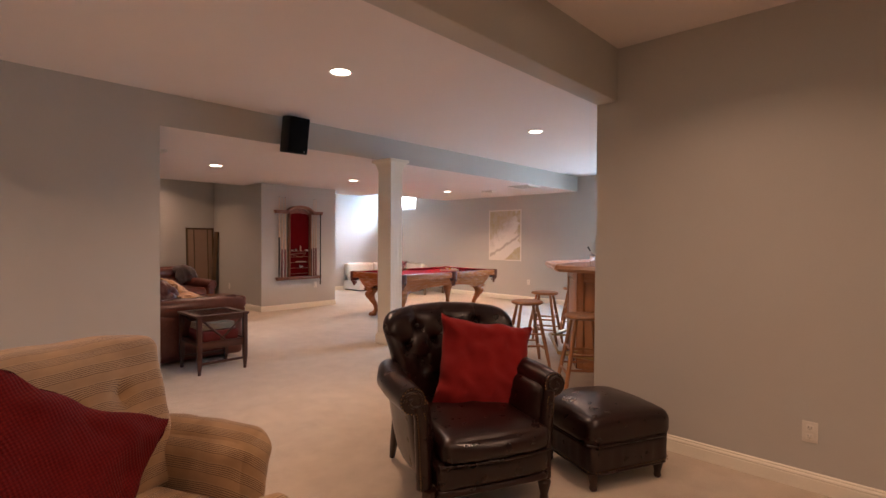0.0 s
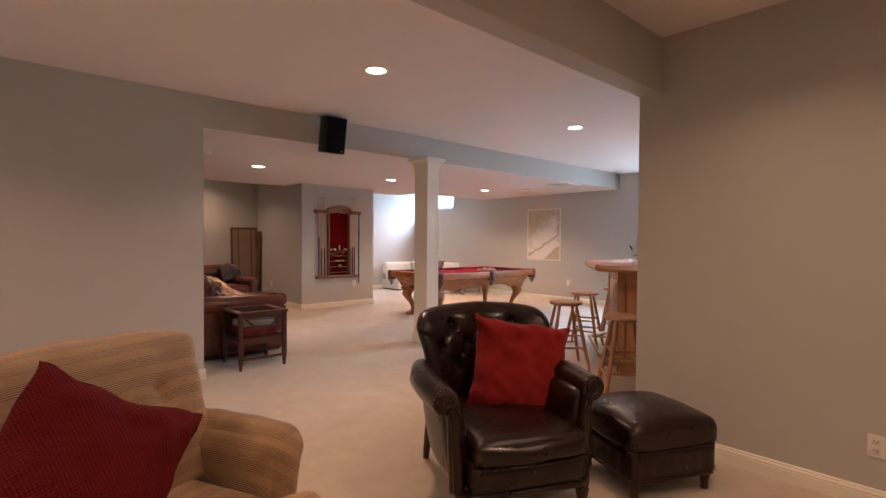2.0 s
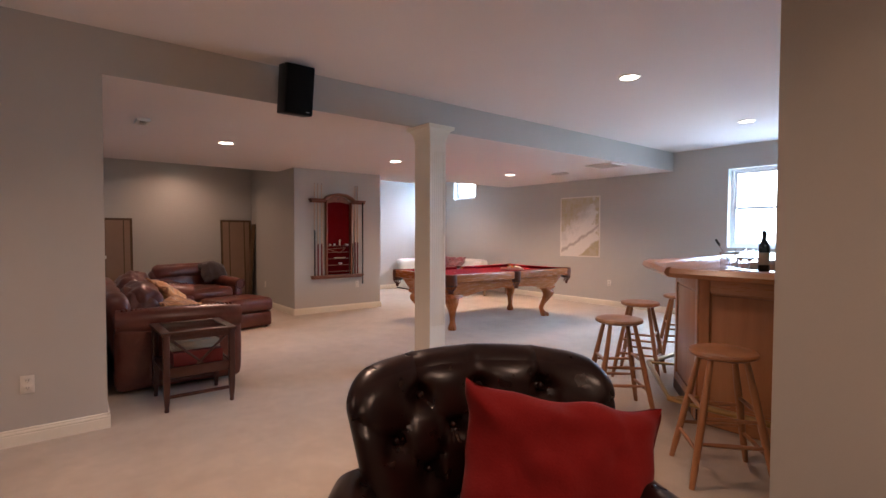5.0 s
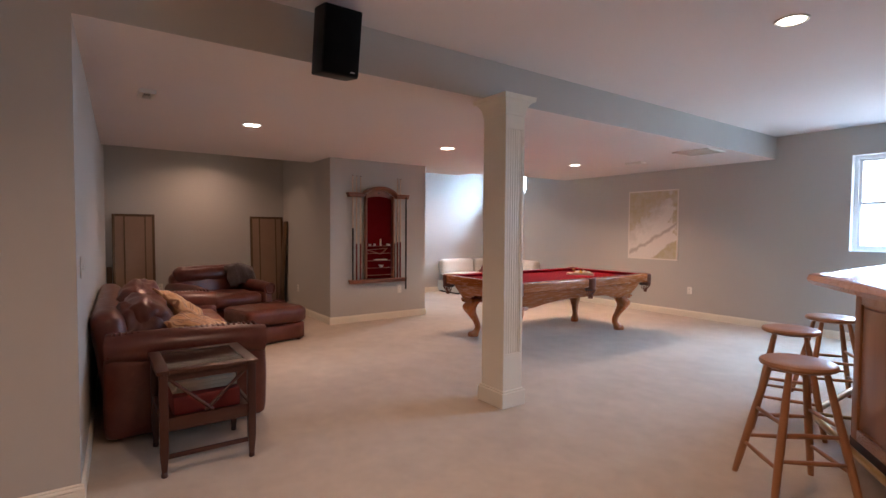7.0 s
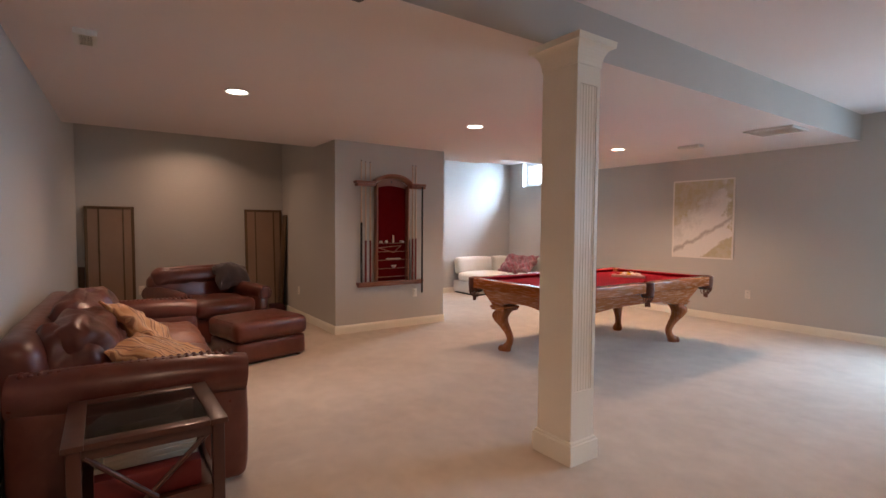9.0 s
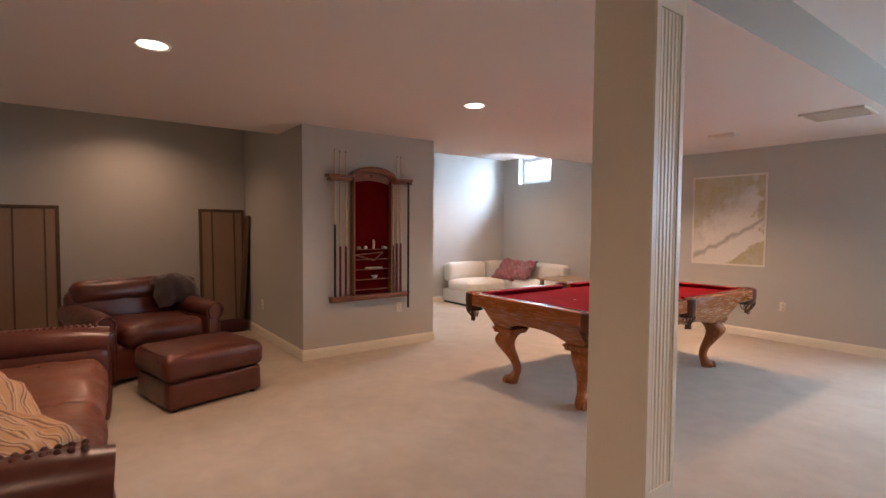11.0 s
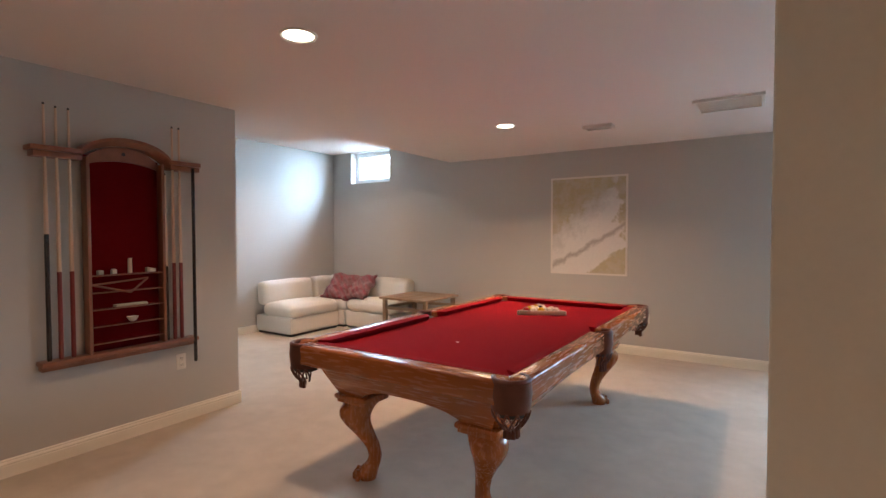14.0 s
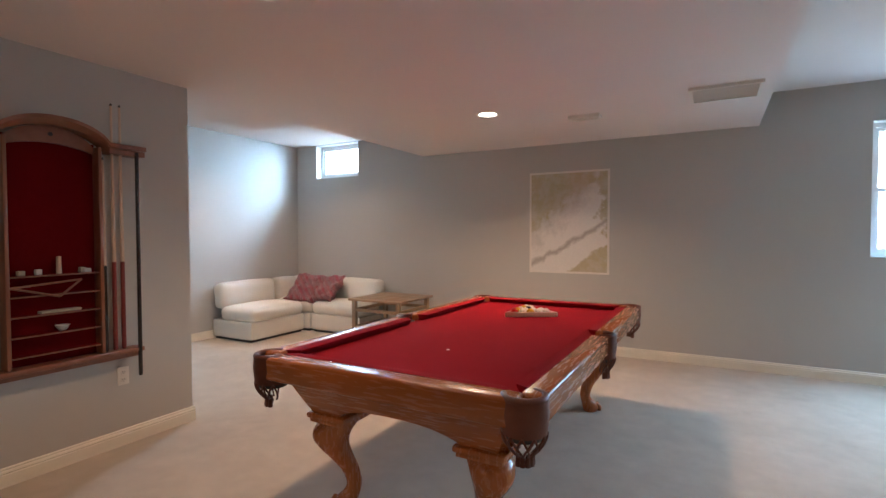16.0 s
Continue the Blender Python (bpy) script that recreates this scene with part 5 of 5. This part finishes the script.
def leather_ottoman():
    ob = thing("leather_ottoman", pose(-1.055, 2.87, 0, 0, 0, 65), "dark brown leather footstool with turned wooden legs", "ottoman")
    def dome(p, t):
        return Vector((p.x * (1 + 0.04 * (1 - t.y ** 2)), p.y * (1 + 0.03 * (1 - t.x ** 2)), p.z + (0.035 * (1 - t.x ** 2) * (1 - 0.4 * t.y ** 2) if t.z > 0 else 0)))
    part("cushion", move(puff(0.57, 0.53, 0.15, 0.05, 18, (0, 0, 0.012), 0.0025, 1.0, dome), 0, 0, 0.325), DARK_LEATHER, ob)

    def ruched(p, t):
        """The side is gathered in shallow upright pleats."""
        round_ = math.atan2(t.y, t.x)
        f = 1 + 0.010 * math.sin(round_ * 26) * (1 - t.z ** 2)
        return Vector((p.x * f, p.y * f, p.z))
    part("base", move(puff(0.55, 0.51, 0.165, 0.03, 26, (0.008, 0.008, 0), 0, 0, ruched), 0, 0, 0.183), DARK_LEATHER, ob, "gathered leather side")
    for z, k in ((0.262, 1.0), (0.108, 0.985)):
        part("welt", sweep([(x * 0.281 * k, y * 0.262 * k, z) for x, y in ((-1, -0.85), (-0.85, -1), (0.85, -1), (1, -0.85), (1, 0.85), (0.85, 1), (-0.85, 1), (-1, 0.85), (-1, -0.85))], 0.007, 8), DARK_LEATHER, ob)
    nails = bmesh.new()
    for k in range(20):
        f = -0.95 + 1.9 * k / 19
        for sgn in (-1, 1):
            join(nails, move(ball(0.0045, 6, 4), f * 0.265, sgn * 0.262, 0.122))
            join(nails, move(ball(0.0045, 6, 4), sgn * 0.283, f * 0.245, 0.122))
    tagged(part("nailheads", nails, NAIL_BRASS, ob, "row of small brass nailheads"), kind="stuff")
    for sx in (-1, 1):
        for sy in (-1, 1):
            part("leg", move(lathe([(0.016, 0), (0.022, 0.012), (0.018, 0.03), (0.028, 0.075), (0.034, 0.10), (0.026, 0.108), (0.034, 0.115), (0.034, 0.13)], 14), sx * 0.23, sy * 0.21, 0), EBONY, ob, "turned dark wooden leg")


leather_ottoman()


def striped_chair():
    """An upholstered armchair in striped cloth. It faces local -y."""
    ob = thing("striped_armchair", pose(-1.76, 0.42, 0, 0, 0, 115), "tan striped upholstered armchair with a buttoned back", "armchair")
    part("seat_base", move(puff(0.66, 0.72, 0.18, 0.05, 7), 0, -0.02, 0.18), STRIPES, ob)

    def tee(p, t):
        """The cushion's front wraps round before the arms."""
        return Vector((p.x * (1.0 + 0.42 / (1 + math.exp((p.y + 0.27) / 0.012))), p.y, p.z))
    part("seat_cushion", move(puff(0.66, 0.74, 0.15, 0.07, 20, (0.0, 0.03, 0.02), 0.005, 5.0, tee), 0, -0.165, 0.315), STRIPES_SEAT, ob)

    def back_shape(p, t):
        w = (p.z + 0.27) / 0.54
        dent = 0.0
        if t.y < 0.2:
            for bx in (-0.2, 0.0, 0.2):
                dx, dz = p.x - bx, p.z - 0.10
                dent += 0.03 * math.exp(-(dx * dx + dz * dz) / 0.0012) + 0.016 * math.exp(-(dx * dx + dz * dz) / 0.010)
                dent += 0.008 * math.exp(-dx * dx / 0.0003) * (1 if dz < 0 else max(0.0, 1 - dz / 0.1))
        return Vector((p.x, p.y + dent + 0.12 * w, p.z + 0.010 * (1 - t.x ** 2) * max(w, 0)))
    back = part("backrest", move(puff(0.82, 0.20, 0.60, 0.055, 34, (0, 0.03, 0.015), 0.008, 2.0, back_shape), 0.0, 0.09, 0.662), STRIPES, ob, "striped buttoned back")
    for bx in (-0.2, 0.0, 0.2):
        part("button", move(ball(0.013, 10, 7), bx - 0.01, 0.09 - 0.10 + 0.032 + 0.085, 0.765), STRIPES, back)
    for s in (-1, 1):
        def fat(p, t, s=s):
            """A full, rolled arm: widest and highest at its front end."""
            f = 0.5 - p.y / 0.72
            k = max(0.0, (p.z + 0.19) / 0.38)
            return Vector((p.x * (0.72 + 0.33 * k + 0.10 * f * k) + s * 0.02 * k, p.y - 0.05 * k * k * f, p.z - 0.015 * (1 - f)))
        arm = part("arm", move(puff(0.20, 0.66, 0.38, 0.098, 26, (0.014, 0.03, 0.022), 0.010, 3.0 + s, fat), s * 0.425, -0.02, 0.412), STRIPES_ARM, ob, "plump striped arm")
        part("arm_panel", move(puff(0.11, 0.64, 0.24, 0.03, 6), s * 0.41, 0.0, 0.20), STRIPES, arm)
    for sx in (-1, 1):
        for sy in (-1, 1):
            part("leg", move(box(-0.025, 0.025, -0.025, 0.025, 0, 0.12, 0.005), sx * 0.30, sy * 0.28, 0), DARK_WOOD, ob)


striped_chair()
solid("throw_pillow", pillow(0.54, 0.17, 7.0, 31, 0.024), RED_WAFFLE, "dark red waffle-weave cushion leaning in the striped chair", "cushion", pose(-1.56, 0.295, 0.64, -20, 29, 90))


# ---- seating nook ----
def brown_sofa():
    """A worn brown leather sofa with its back to the nook's side wall; it faces local -y."""
    ob = thing("leather_sofa", pose(-6.63, 2.17, 0, 0, 0, 180 - 1.9), "worn saddle-brown leather sofa with rolled arms along the wall", "sofa")
    half, depth = 1.12, 0.98
    part("base", move(puff(2 * half - 0.1, depth - 0.08, 0.34, 0.05, 8), 0, 0.0, 0.20), BROWN_LEATHER, ob)
    for i in range(2):
        part("seat_cushion", move(puff(0.90, 0.72, 0.19, 0.08, 20, (0, 0.02, 0.035), 0.018, i * 4.0 + 1), -0.455 + i * 0.91, -0.13, 0.43), SEAT_LEATHER, ob)

    def lean(p, t):
        return Vector((p.x, p.y + 0.16 * (p.z + 0.2), p.z))
    part("back_frame", move(puff(2 * half - 0.08, 0.20, 0.62, 0.085, 12, (0, 0, 0.01), 0.008, 9.0, lean), 0, 0.365, 0.52), BROWN_LEATHER, ob)
    for i in range(2):
        part("back_cushion", move(puff(0.88, 0.26, 0.46, 0.12, 20, (0, 0.05, 0.02), 0.034, i * 3.0 + 2), -0.45 + i * 0.90, 0.20, 0.64, -14), BROWN_LEATHER, ob, "slumped leather back cushion")
    for s in (-1, 1):
        path = [(s * (half - 0.03), 0.44, 0.60), (s * half, 0.2, 0.605), (s * half, -0.1, 0.60), (s * half, -0.36, 0.595), (s * half, -0.52, 0.58)]
        arm = part("arm", sweep(path, [0.105, 0.108, 0.110, 0.110, 0.100], 22), BROWN_LEATHER, ob, "rolled leather arm with stitched seam")
        part("arm_panel", move(puff(0.17, 0.98, 0.54, 0.05, 9, (0.015, 0.01, 0), 0.005, s), s * (half - 0.02), -0.035, 0.30), BROWN_LEATHER, arm)
        seam = bmesh.new()
        for k in range(26):
            for dx in (-0.034, 0.034):
                join(seam, move(ball(0.012, 8, 6), s * (half - 0.006) + dx * 0.6, 0.40 - k * 0.034, 0.7005))
        tagged(part("stitching", seam, BROWN_LEATHER, arm, "puckered leather along the arm seam"), kind="stuff")
    for sx in (-1, 1):
        for sy in (-1, 1):
            part("foot", move(lathe([(0.03, 0), (0.036, 0.02), (0.030, 0.05)], 14), sx * 0.98, sy * 0.38, 0), DARK_WOOD, ob)


brown_sofa()
for x, y, z, s, th, rx, ry, rz, seed, mat, lab in (
    (-5.96, 1.93, 0.645, 0.50, 0.27, -38, 10, 150, 3.3, BROWN_LEATHER, "rumpled brown leather cushion lying on the sofa"),
    (-6.50, 1.95, 0.74, 0.50, 0.22, -24, -14, 165, 9.1, BROWN_LEATHER, "brown leather cushion propped against the sofa back"),
    (-6.36, 2.24, 0.70, 0.44, 0.12, -54, 24, 150, 5.5, ORANGE_STRIPES, "orange striped cushion on the leather sofa"),
    (-5.90, 2.30, 0.625, 0.46, 0.13, -70, 0, 160, 6.2, ORANGE_STRIPES, "orange striped cushion lying flat on the sofa"),
):
    shape = puff(s, th, s * 0.78, th * 0.47, 22, (0.01, 0.03, 0.01), 0.038, seed) if mat == BROWN_LEATHER else pillow(s, th, seed, 21, 0.022)
    solid("throw_pillow", shape, mat, lab, "cushion", pose(x, y, z, rx, ry, rz))


def tapered_leg(x, y, top):
    """A square leg that narrows towards its castor."""
    bm = box(x - 0.022, x + 0.022, y - 0.022, y + 0.022, 0.03, top, 0.004)
    bmesh.ops.bisect_plane(bm, geom=bm.verts[:] + bm.edges[:] + bm.faces[:], plane_co=(0, 0, 0.14), plane_no=(0, 0, 1))
    for v in bm.verts:
        if v.co.z < 0.13:
            k = 0.62 + 0.38 * (v.co.z - 0.03) / 0.11
            v.co.x, v.co.y = x + (v.co.x - x) * k, y + (v.co.y - y) * k
    return bm


def end_table():
    """A wooden side table with a glass top, X-braced ends and a low shelf."""
    ob = thing("side_table", pose(-5.09, 2.173, 0, 0, 0, 0), "dark wooden side table with glass top and crossed braces", "side table")
    hx, hy, top = 0.24, 0.2325, 0.60
    for sx in (-1, 1):
        for sy in (-1, 1):
            leg = part("leg", tapered_leg(sx * hx, sy * hy, top - 0.02), DARK_WOOD, ob)
            part("castor", move(lathe([(0.013, 0), (0.017, 0.006), (0.017, 0.022), (0.010, 0.034)], 12), sx * hx, sy * hy, 0), DARK_WOOD, leg)
    part("top_frame", boxes((-hx - 0.03, hx + 0.03, -hy - 0.035, -hy + 0.03, top - 0.022, top), (-hx - 0.03, hx + 0.03, hy - 0.03, hy + 0.035, top - 0.022, top), (-hx - 0.03, -hx + 0.03, -hy + 0.03, hy - 0.03, top - 0.022, top), (hx - 0.03, hx + 0.03, -hy + 0.03, hy - 0.03, top - 0.022, top), bevel=0.003), DARK_WOOD_Y, ob)
    part("glass_top", box(-hx + 0.03, hx - 0.03, -hy + 0.03, hy - 0.03, top - 0.014, top - 0.006), TABLE_GLASS, ob, "inset smoked glass top", smooth=False)
    for sx in (-1, 1):
        x = sx * hx
        part("apron", box(x - 0.010, x + 0.010, -hy + 0.02, hy - 0.02, 0.535, 0.578, 0.002), DARK_WOOD_Y, ob)
        part("lower_rail", box(x - 0.010, x + 0.010, -hy + 0.02, hy - 0.02, 0.255, 0.33, 0.003), DARK_WOOD_Y, ob)
        part("stretcher", box(x - 0.010, x + 0.010, -hy + 0.02, hy - 0.02, 0.10, 0.125, 0.003), DARK_WOOD_Y, ob)
        for s in (-1, 1):
            part("brace", sweep([(x + s * 0.004, -s * (hy - 0.03), 0.545), (x + s * 0.004, s * 0.02, 0.335)], 0.010, 8), DARK_WOOD, ob)
    for sy in (-1, 1):
        part("side_rail", box(-hx + 0.02, hx - 0.02, sy * hy - 0.01, sy * hy + 0.01, 0.29, 0.33, 0.002), DARK_WOOD_Y, ob)
    part("shelf", box(-hx + 0.011, hx - 0.011, -hy + 0.011, hy - 0.011, 0.30, 0.318), DARK_WOOD_Y, ob, smooth=False)


end_table()
solid("storage_box", move(puff(0.40, 0.36, 0.110, 0.012, 6), 0, 0, 0.055), BOX_RED, "dark red box on the side table's shelf", "box", pose(-5.09, 2.173, 0.3185))
for i, (z, w, mat) in enumerate(((0.429, 0.31, LABEL_PAPER), (0.4505, 0.29, LABEL_PAPER), (0.472, 0.28, LABEL_PAPER))):
    solid("magazine", box(-0.15, 0.15, -w / 2 - 0.02, w / 2 + 0.02, 0, 0.0215, 0.003), mat, "pale magazine lying flat on the red box", "magazine", pose(-5.10, 2.17, z + 0.0005, 0, 0, 3 * i))


def brown_armchair():
    ob = thing("brown_armchair", pose(-9.12, 3.05, 0, 0, 0, 108), "wide worn brown leather armchair in the nook", "armchair")
    part("base", move(puff(0.86, 0.84, 0.32, 0.05, 8), 0, 0.0, 0.20), BROWN_LEATHER, ob)
    part("seat_cushion", move(puff(0.70, 0.72, 0.18, 0.075, 12, (0, 0.02, 0.035), 0.010, 1.5), 0, -0.14, 0.42), BROWN_LEATHER, ob)
    part("backrest", move(puff(1.02, 0.24, 0.40, 0.10, 12, (0, 0.03, 0.02), 0.014, 4.0), 0, 0.34, 0.58, -10), BROWN_LEATHER, ob)
    part("back_pad", move(puff(0.92, 0.20, 0.22, 0.09, 12, (0, 0.03, 0.02), 0.018, 8.0), -0.02, 0.30, 0.74, -12), BROWN_LEATHER, ob, "slumped leather head cushion")
    for s in (-1, 1):
        arm = part("arm", sweep([(s * 0.47, 0.40, 0.56), (s * 0.475, 0.1, 0.56), (s * 0.475, -0.2, 0.555), (s * 0.475, -0.46, 0.54)], [0.09, 0.095, 0.098, 0.09], 20), BROWN_LEATHER, ob, "rolled leather arm")
        part("arm_panel", move(puff(0.15, 0.88, 0.48, 0.045, 8, (0.015, 0.01, 0)), s * 0.455, -0.02, 0.28), BROWN_LEATHER, arm)
        part("arm_front", sweep([(s * 0.475 + math.cos(a) * 0.07, -0.465, 0.545 + math.sin(a) * 0.07) for a in np.linspace(0, 2 * math.pi, 19)], 0.011, 8, False), BROWN_LEATHER, arm)
        nails = bmesh.new()
        for k in range(24):
            for dx in (-0.05, 0.05):
                join(nails, move(ball(0.008), s * 0.465 + dx, -0.462, 0.06 + k * 0.0175))
        part("nailheads", nails, NAIL_BRASS, arm, "row of nailheads")


brown_armchair()


def throw_blanket():
    """A dark knit throw slumped over the armchair's back corner."""
    def drape(p, t):
        fall = max(0.0, abs(t.y)) ** 2 * 0.20
        n = noise.noise_vector(Vector((t.x * 2.4, t.y * 2.4, 4.0)))
        return Vector((p.x * (1 + 0.12 * n.x), p.y * 0.62 + 0.03 * n.y, p.z - fall - 0.06 * t.x * t.x + 0.04 * n.z))
    solid("throw_blanket", puff(0.46, 0.62, 0.09, 0.04, 16, (0, 0, 0.02), 0.012, 2.0, drape), THROW, "charcoal knitted throw slumped over the armchair back", "blanket", pose(-9.42, 3.36, 0.83, 4, 6, 112))


throw_blanket()


def brown_ottoman():
    ob = thing("storage_ottoman", pose(-8.03, 3.36, 0, 0, 0, 14), "large brown leather storage ottoman on the carpet", "ottoman")
    part("lower_box", move(puff(0.62, 0.74, 0.21, 0.035, 9, (0.008, 0.008, 0), 0.003, 1.0), 0, 0, 0.125), BROWN_LEATHER, ob)
    part("top_cushion", move(puff(0.66, 0.78, 0.20, 0.065, 12, (0.0, 0.0, 0.02), 0.007, 6.0), 0, 0, 0.325), BROWN_LEATHER, ob)
    part("welt", sweep([(x * 0.30, y * 0.36, 0.408 + 0.005) for x, y in ((-1, -0.8), (-0.8, -1), (0.8, -1), (1, -0.8), (1, 0.8), (0.8, 1), (-0.8, 1), (-1, 0.8), (-1, -0.8))], 0.006, 8), BROWN_LEATHER, ob)
    for sx in (-1, 1):
        for sy in (-1, 1):
            part("foot", move(lathe([(0.022, 0), (0.026, 0.012), (0.022, 0.03)], 12), sx * 0.25, sy * 0.31, 0), DARK_WOOD, ob)


brown_ottoman()


def folding_screen(y0, y1, lean, label):
    """A wooden-framed cloth screen leaning on the nook's back wall."""
    w, h = y1 - y0, 1.60
    ob = thing("folding_screen", pose(NOOK_X + 0.115, (y0 + y1) / 2, 0, 0, -lean, 0), label, "screen", "cloth screens in the nook")
    part("cloth", box(-0.004, 0.004, -w / 2 + 0.02, w / 2 - 0.02, 0.05, h - 0.02), SCREEN_CLOTH, ob, "tan linen panel", smooth=False)
    part("frame", boxes((-0.014, 0.014, -w / 2, -w / 2 + 0.036, 0, h), (-0.014, 0.014, w / 2 - 0.036, w / 2, 0, h), (-0.014, 0.014, -w / 2 + 0.036, w / 2 - 0.036, h - 0.036, h), (-0.014, 0.014, -w / 2 + 0.036, w / 2 - 0.036, 0.03, 0.07), bevel=0.003), SCREEN_WOOD, ob)
    for f in (-0.22, 0.27):
        part("batten", box(-0.012, 0.012, w * f - 0.009, w * f + 0.009, 0.07, h - 0.036, 0.002), SCREEN_WOOD, ob)


folding_screen(1.845, 2.40, 3.2, "tan cloth screen with a dark wooden frame leaning on the wall")
folding_screen(3.825, 4.385, 3.2, "tan cloth screen with dark frame leaning near the corner")


def leaning_board():
    bm = box(-0.10, 0.10, -0.010, 0.010, 0, 1.52, 0.004)
    solid("leaning_panel", bm, SCREEN_WOOD, "narrow dark wooden panel leaning in the corner", "panel", pose(-10.50, BLOCK_S - 0.112, 0.002, -3.6, 0, 0))


leaning_board()
solid("leaning_panel", box(-0.008, 0.008, -0.035, 0.035, 0, 0.80, 0.003), SCREEN_WOOD, "short dark wooden board leaning beside the screen", "panel", pose(NOOK_X + 0.062, 1.805, 0.002, 0, -3.6, 0))
solid("dark_bolster", puff(0.20, 0.50, 0.15, 0.06, 8, (0, 0, 0.01), 0.008, 3.0), MAROON, "dark maroon rolled cloth on the carpet by the screen", "bolster", pose(-10.40, 4.10, 0.077))


# ---- sofa corner beyond the pool table ----
def ivory_seat(x, y, turn, w, d, label, corner=False):
    """One armless unit of the sectional; it faces local -y."""
    ob = thing("sectional_unit", pose(x, y, 0, 0, 0, turn), label, "sofa", "ivory sectional sofa")
    part("plinth", box(-w / 2 + 0.03, w / 2 - 0.03, -d / 2 + 0.03, d / 2 - 0.03, 0.0, 0.03), SLOT, ob, "dark recessed plinth", smooth=False)
    part("base", move(puff(w - 0.008, d, 0.23, 0.022, 7, (0.003, 0.003, 0), 0.002, x), 0, 0, 0.145), IVORY_CLOTH, ob)
    seat_d = d - 0.17
    part("seat_cushion", move(puff(w - 0.012, seat_d + 0.05, 0.18, 0.078, 14, (0, 0.012, 0.035), 0.006, x), 0, -(d - seat_d) / 2 + 0.014, 0.335), IVORY_CLOTH, ob)
    part("back_cushion", move(puff(w - 0.02, 0.20, 0.34, 0.07, 12, (0, 0.02, 0.012), 0.006, y), 0, d / 2 - 0.10, 0.555, -5), IVORY_CLOTH, ob)
    if corner:
        part("side_cushion", move(puff(0.19, d - 0.21, 0.34, 0.06, 10, (0.015, 0, 0.008), 0.004, 3.0), -w / 2 + 0.10, -0.10, 0.555), IVORY_CLOTH, ob)
    return ob


ivory_seat(-10.585, 8.44, 90, 0.92, 0.74, "armless ivory canvas sofa unit against the side wall")
ivory_seat(-10.545, 9.225, 0, 0.81, 0.60, "ivory canvas corner sofa unit under the small window", True)
ivory_seat(-9.68, 9.225, 0, 0.88, 0.60, "armless ivory canvas sofa unit below the small window")
solid("throw_pillow", pillow(0.52, 0.18, 4.4, 21, 0.03), PATCHWORK, "crimson and grey patterned cushion in the sofa corner", "cushion", pose(-10.34, 9.09, 0.585, -46, 6, 12))
solid("throw_pillow", pillow(0.46, 0.17, 8.8, 21, 0.03), PATCHWORK, "second crimson patterned cushion on the ivory sofa", "cushion", pose(-9.98, 9.11, 0.585, -46, -8, -6))


def rustic_table():
    ob = thing("coffee_table", pose(-8.78, 8.98, 0, 0, 0, 0), "square weathered oak table beside the ivory sofa", "table")
    s, top = 0.36, 0.565
    for i in range(4):
        x0 = -s - 0.03 + i * (2 * s + 0.06) / 4
        part("top_plank", box(x0 + 0.001, x0 + (2 * s + 0.06) / 4 - 0.001, -s - 0.03, s + 0.03, top - 0.028, top, 0.004), RUSTIC, ob)
    for sx in (-1, 1):
        for sy in (-1, 1):
            part("leg", box(sx * (s - 0.03) - 0.026, sx * (s - 0.03) + 0.026, sy * (s - 0.03) - 0.026, sy * (s - 0.03) + 0.026, 0, top - 0.028, 0.004), RUSTIC, ob)
        for z in (0.42, 0.20):
            part("rail", box(sx * (s - 0.03) - 0.012, sx * (s - 0.03) + 0.012, -s + 0.05, s - 0.05, z - 0.02, z + 0.02, 0.003), RUSTIC, ob)
            part("rail", box(-s + 0.05, s - 0.05, sx * (s - 0.03) - 0.012, sx * (s - 0.03) + 0.012, z - 0.02, z + 0.02, 0.003), RUSTIC, ob)


rustic_table()
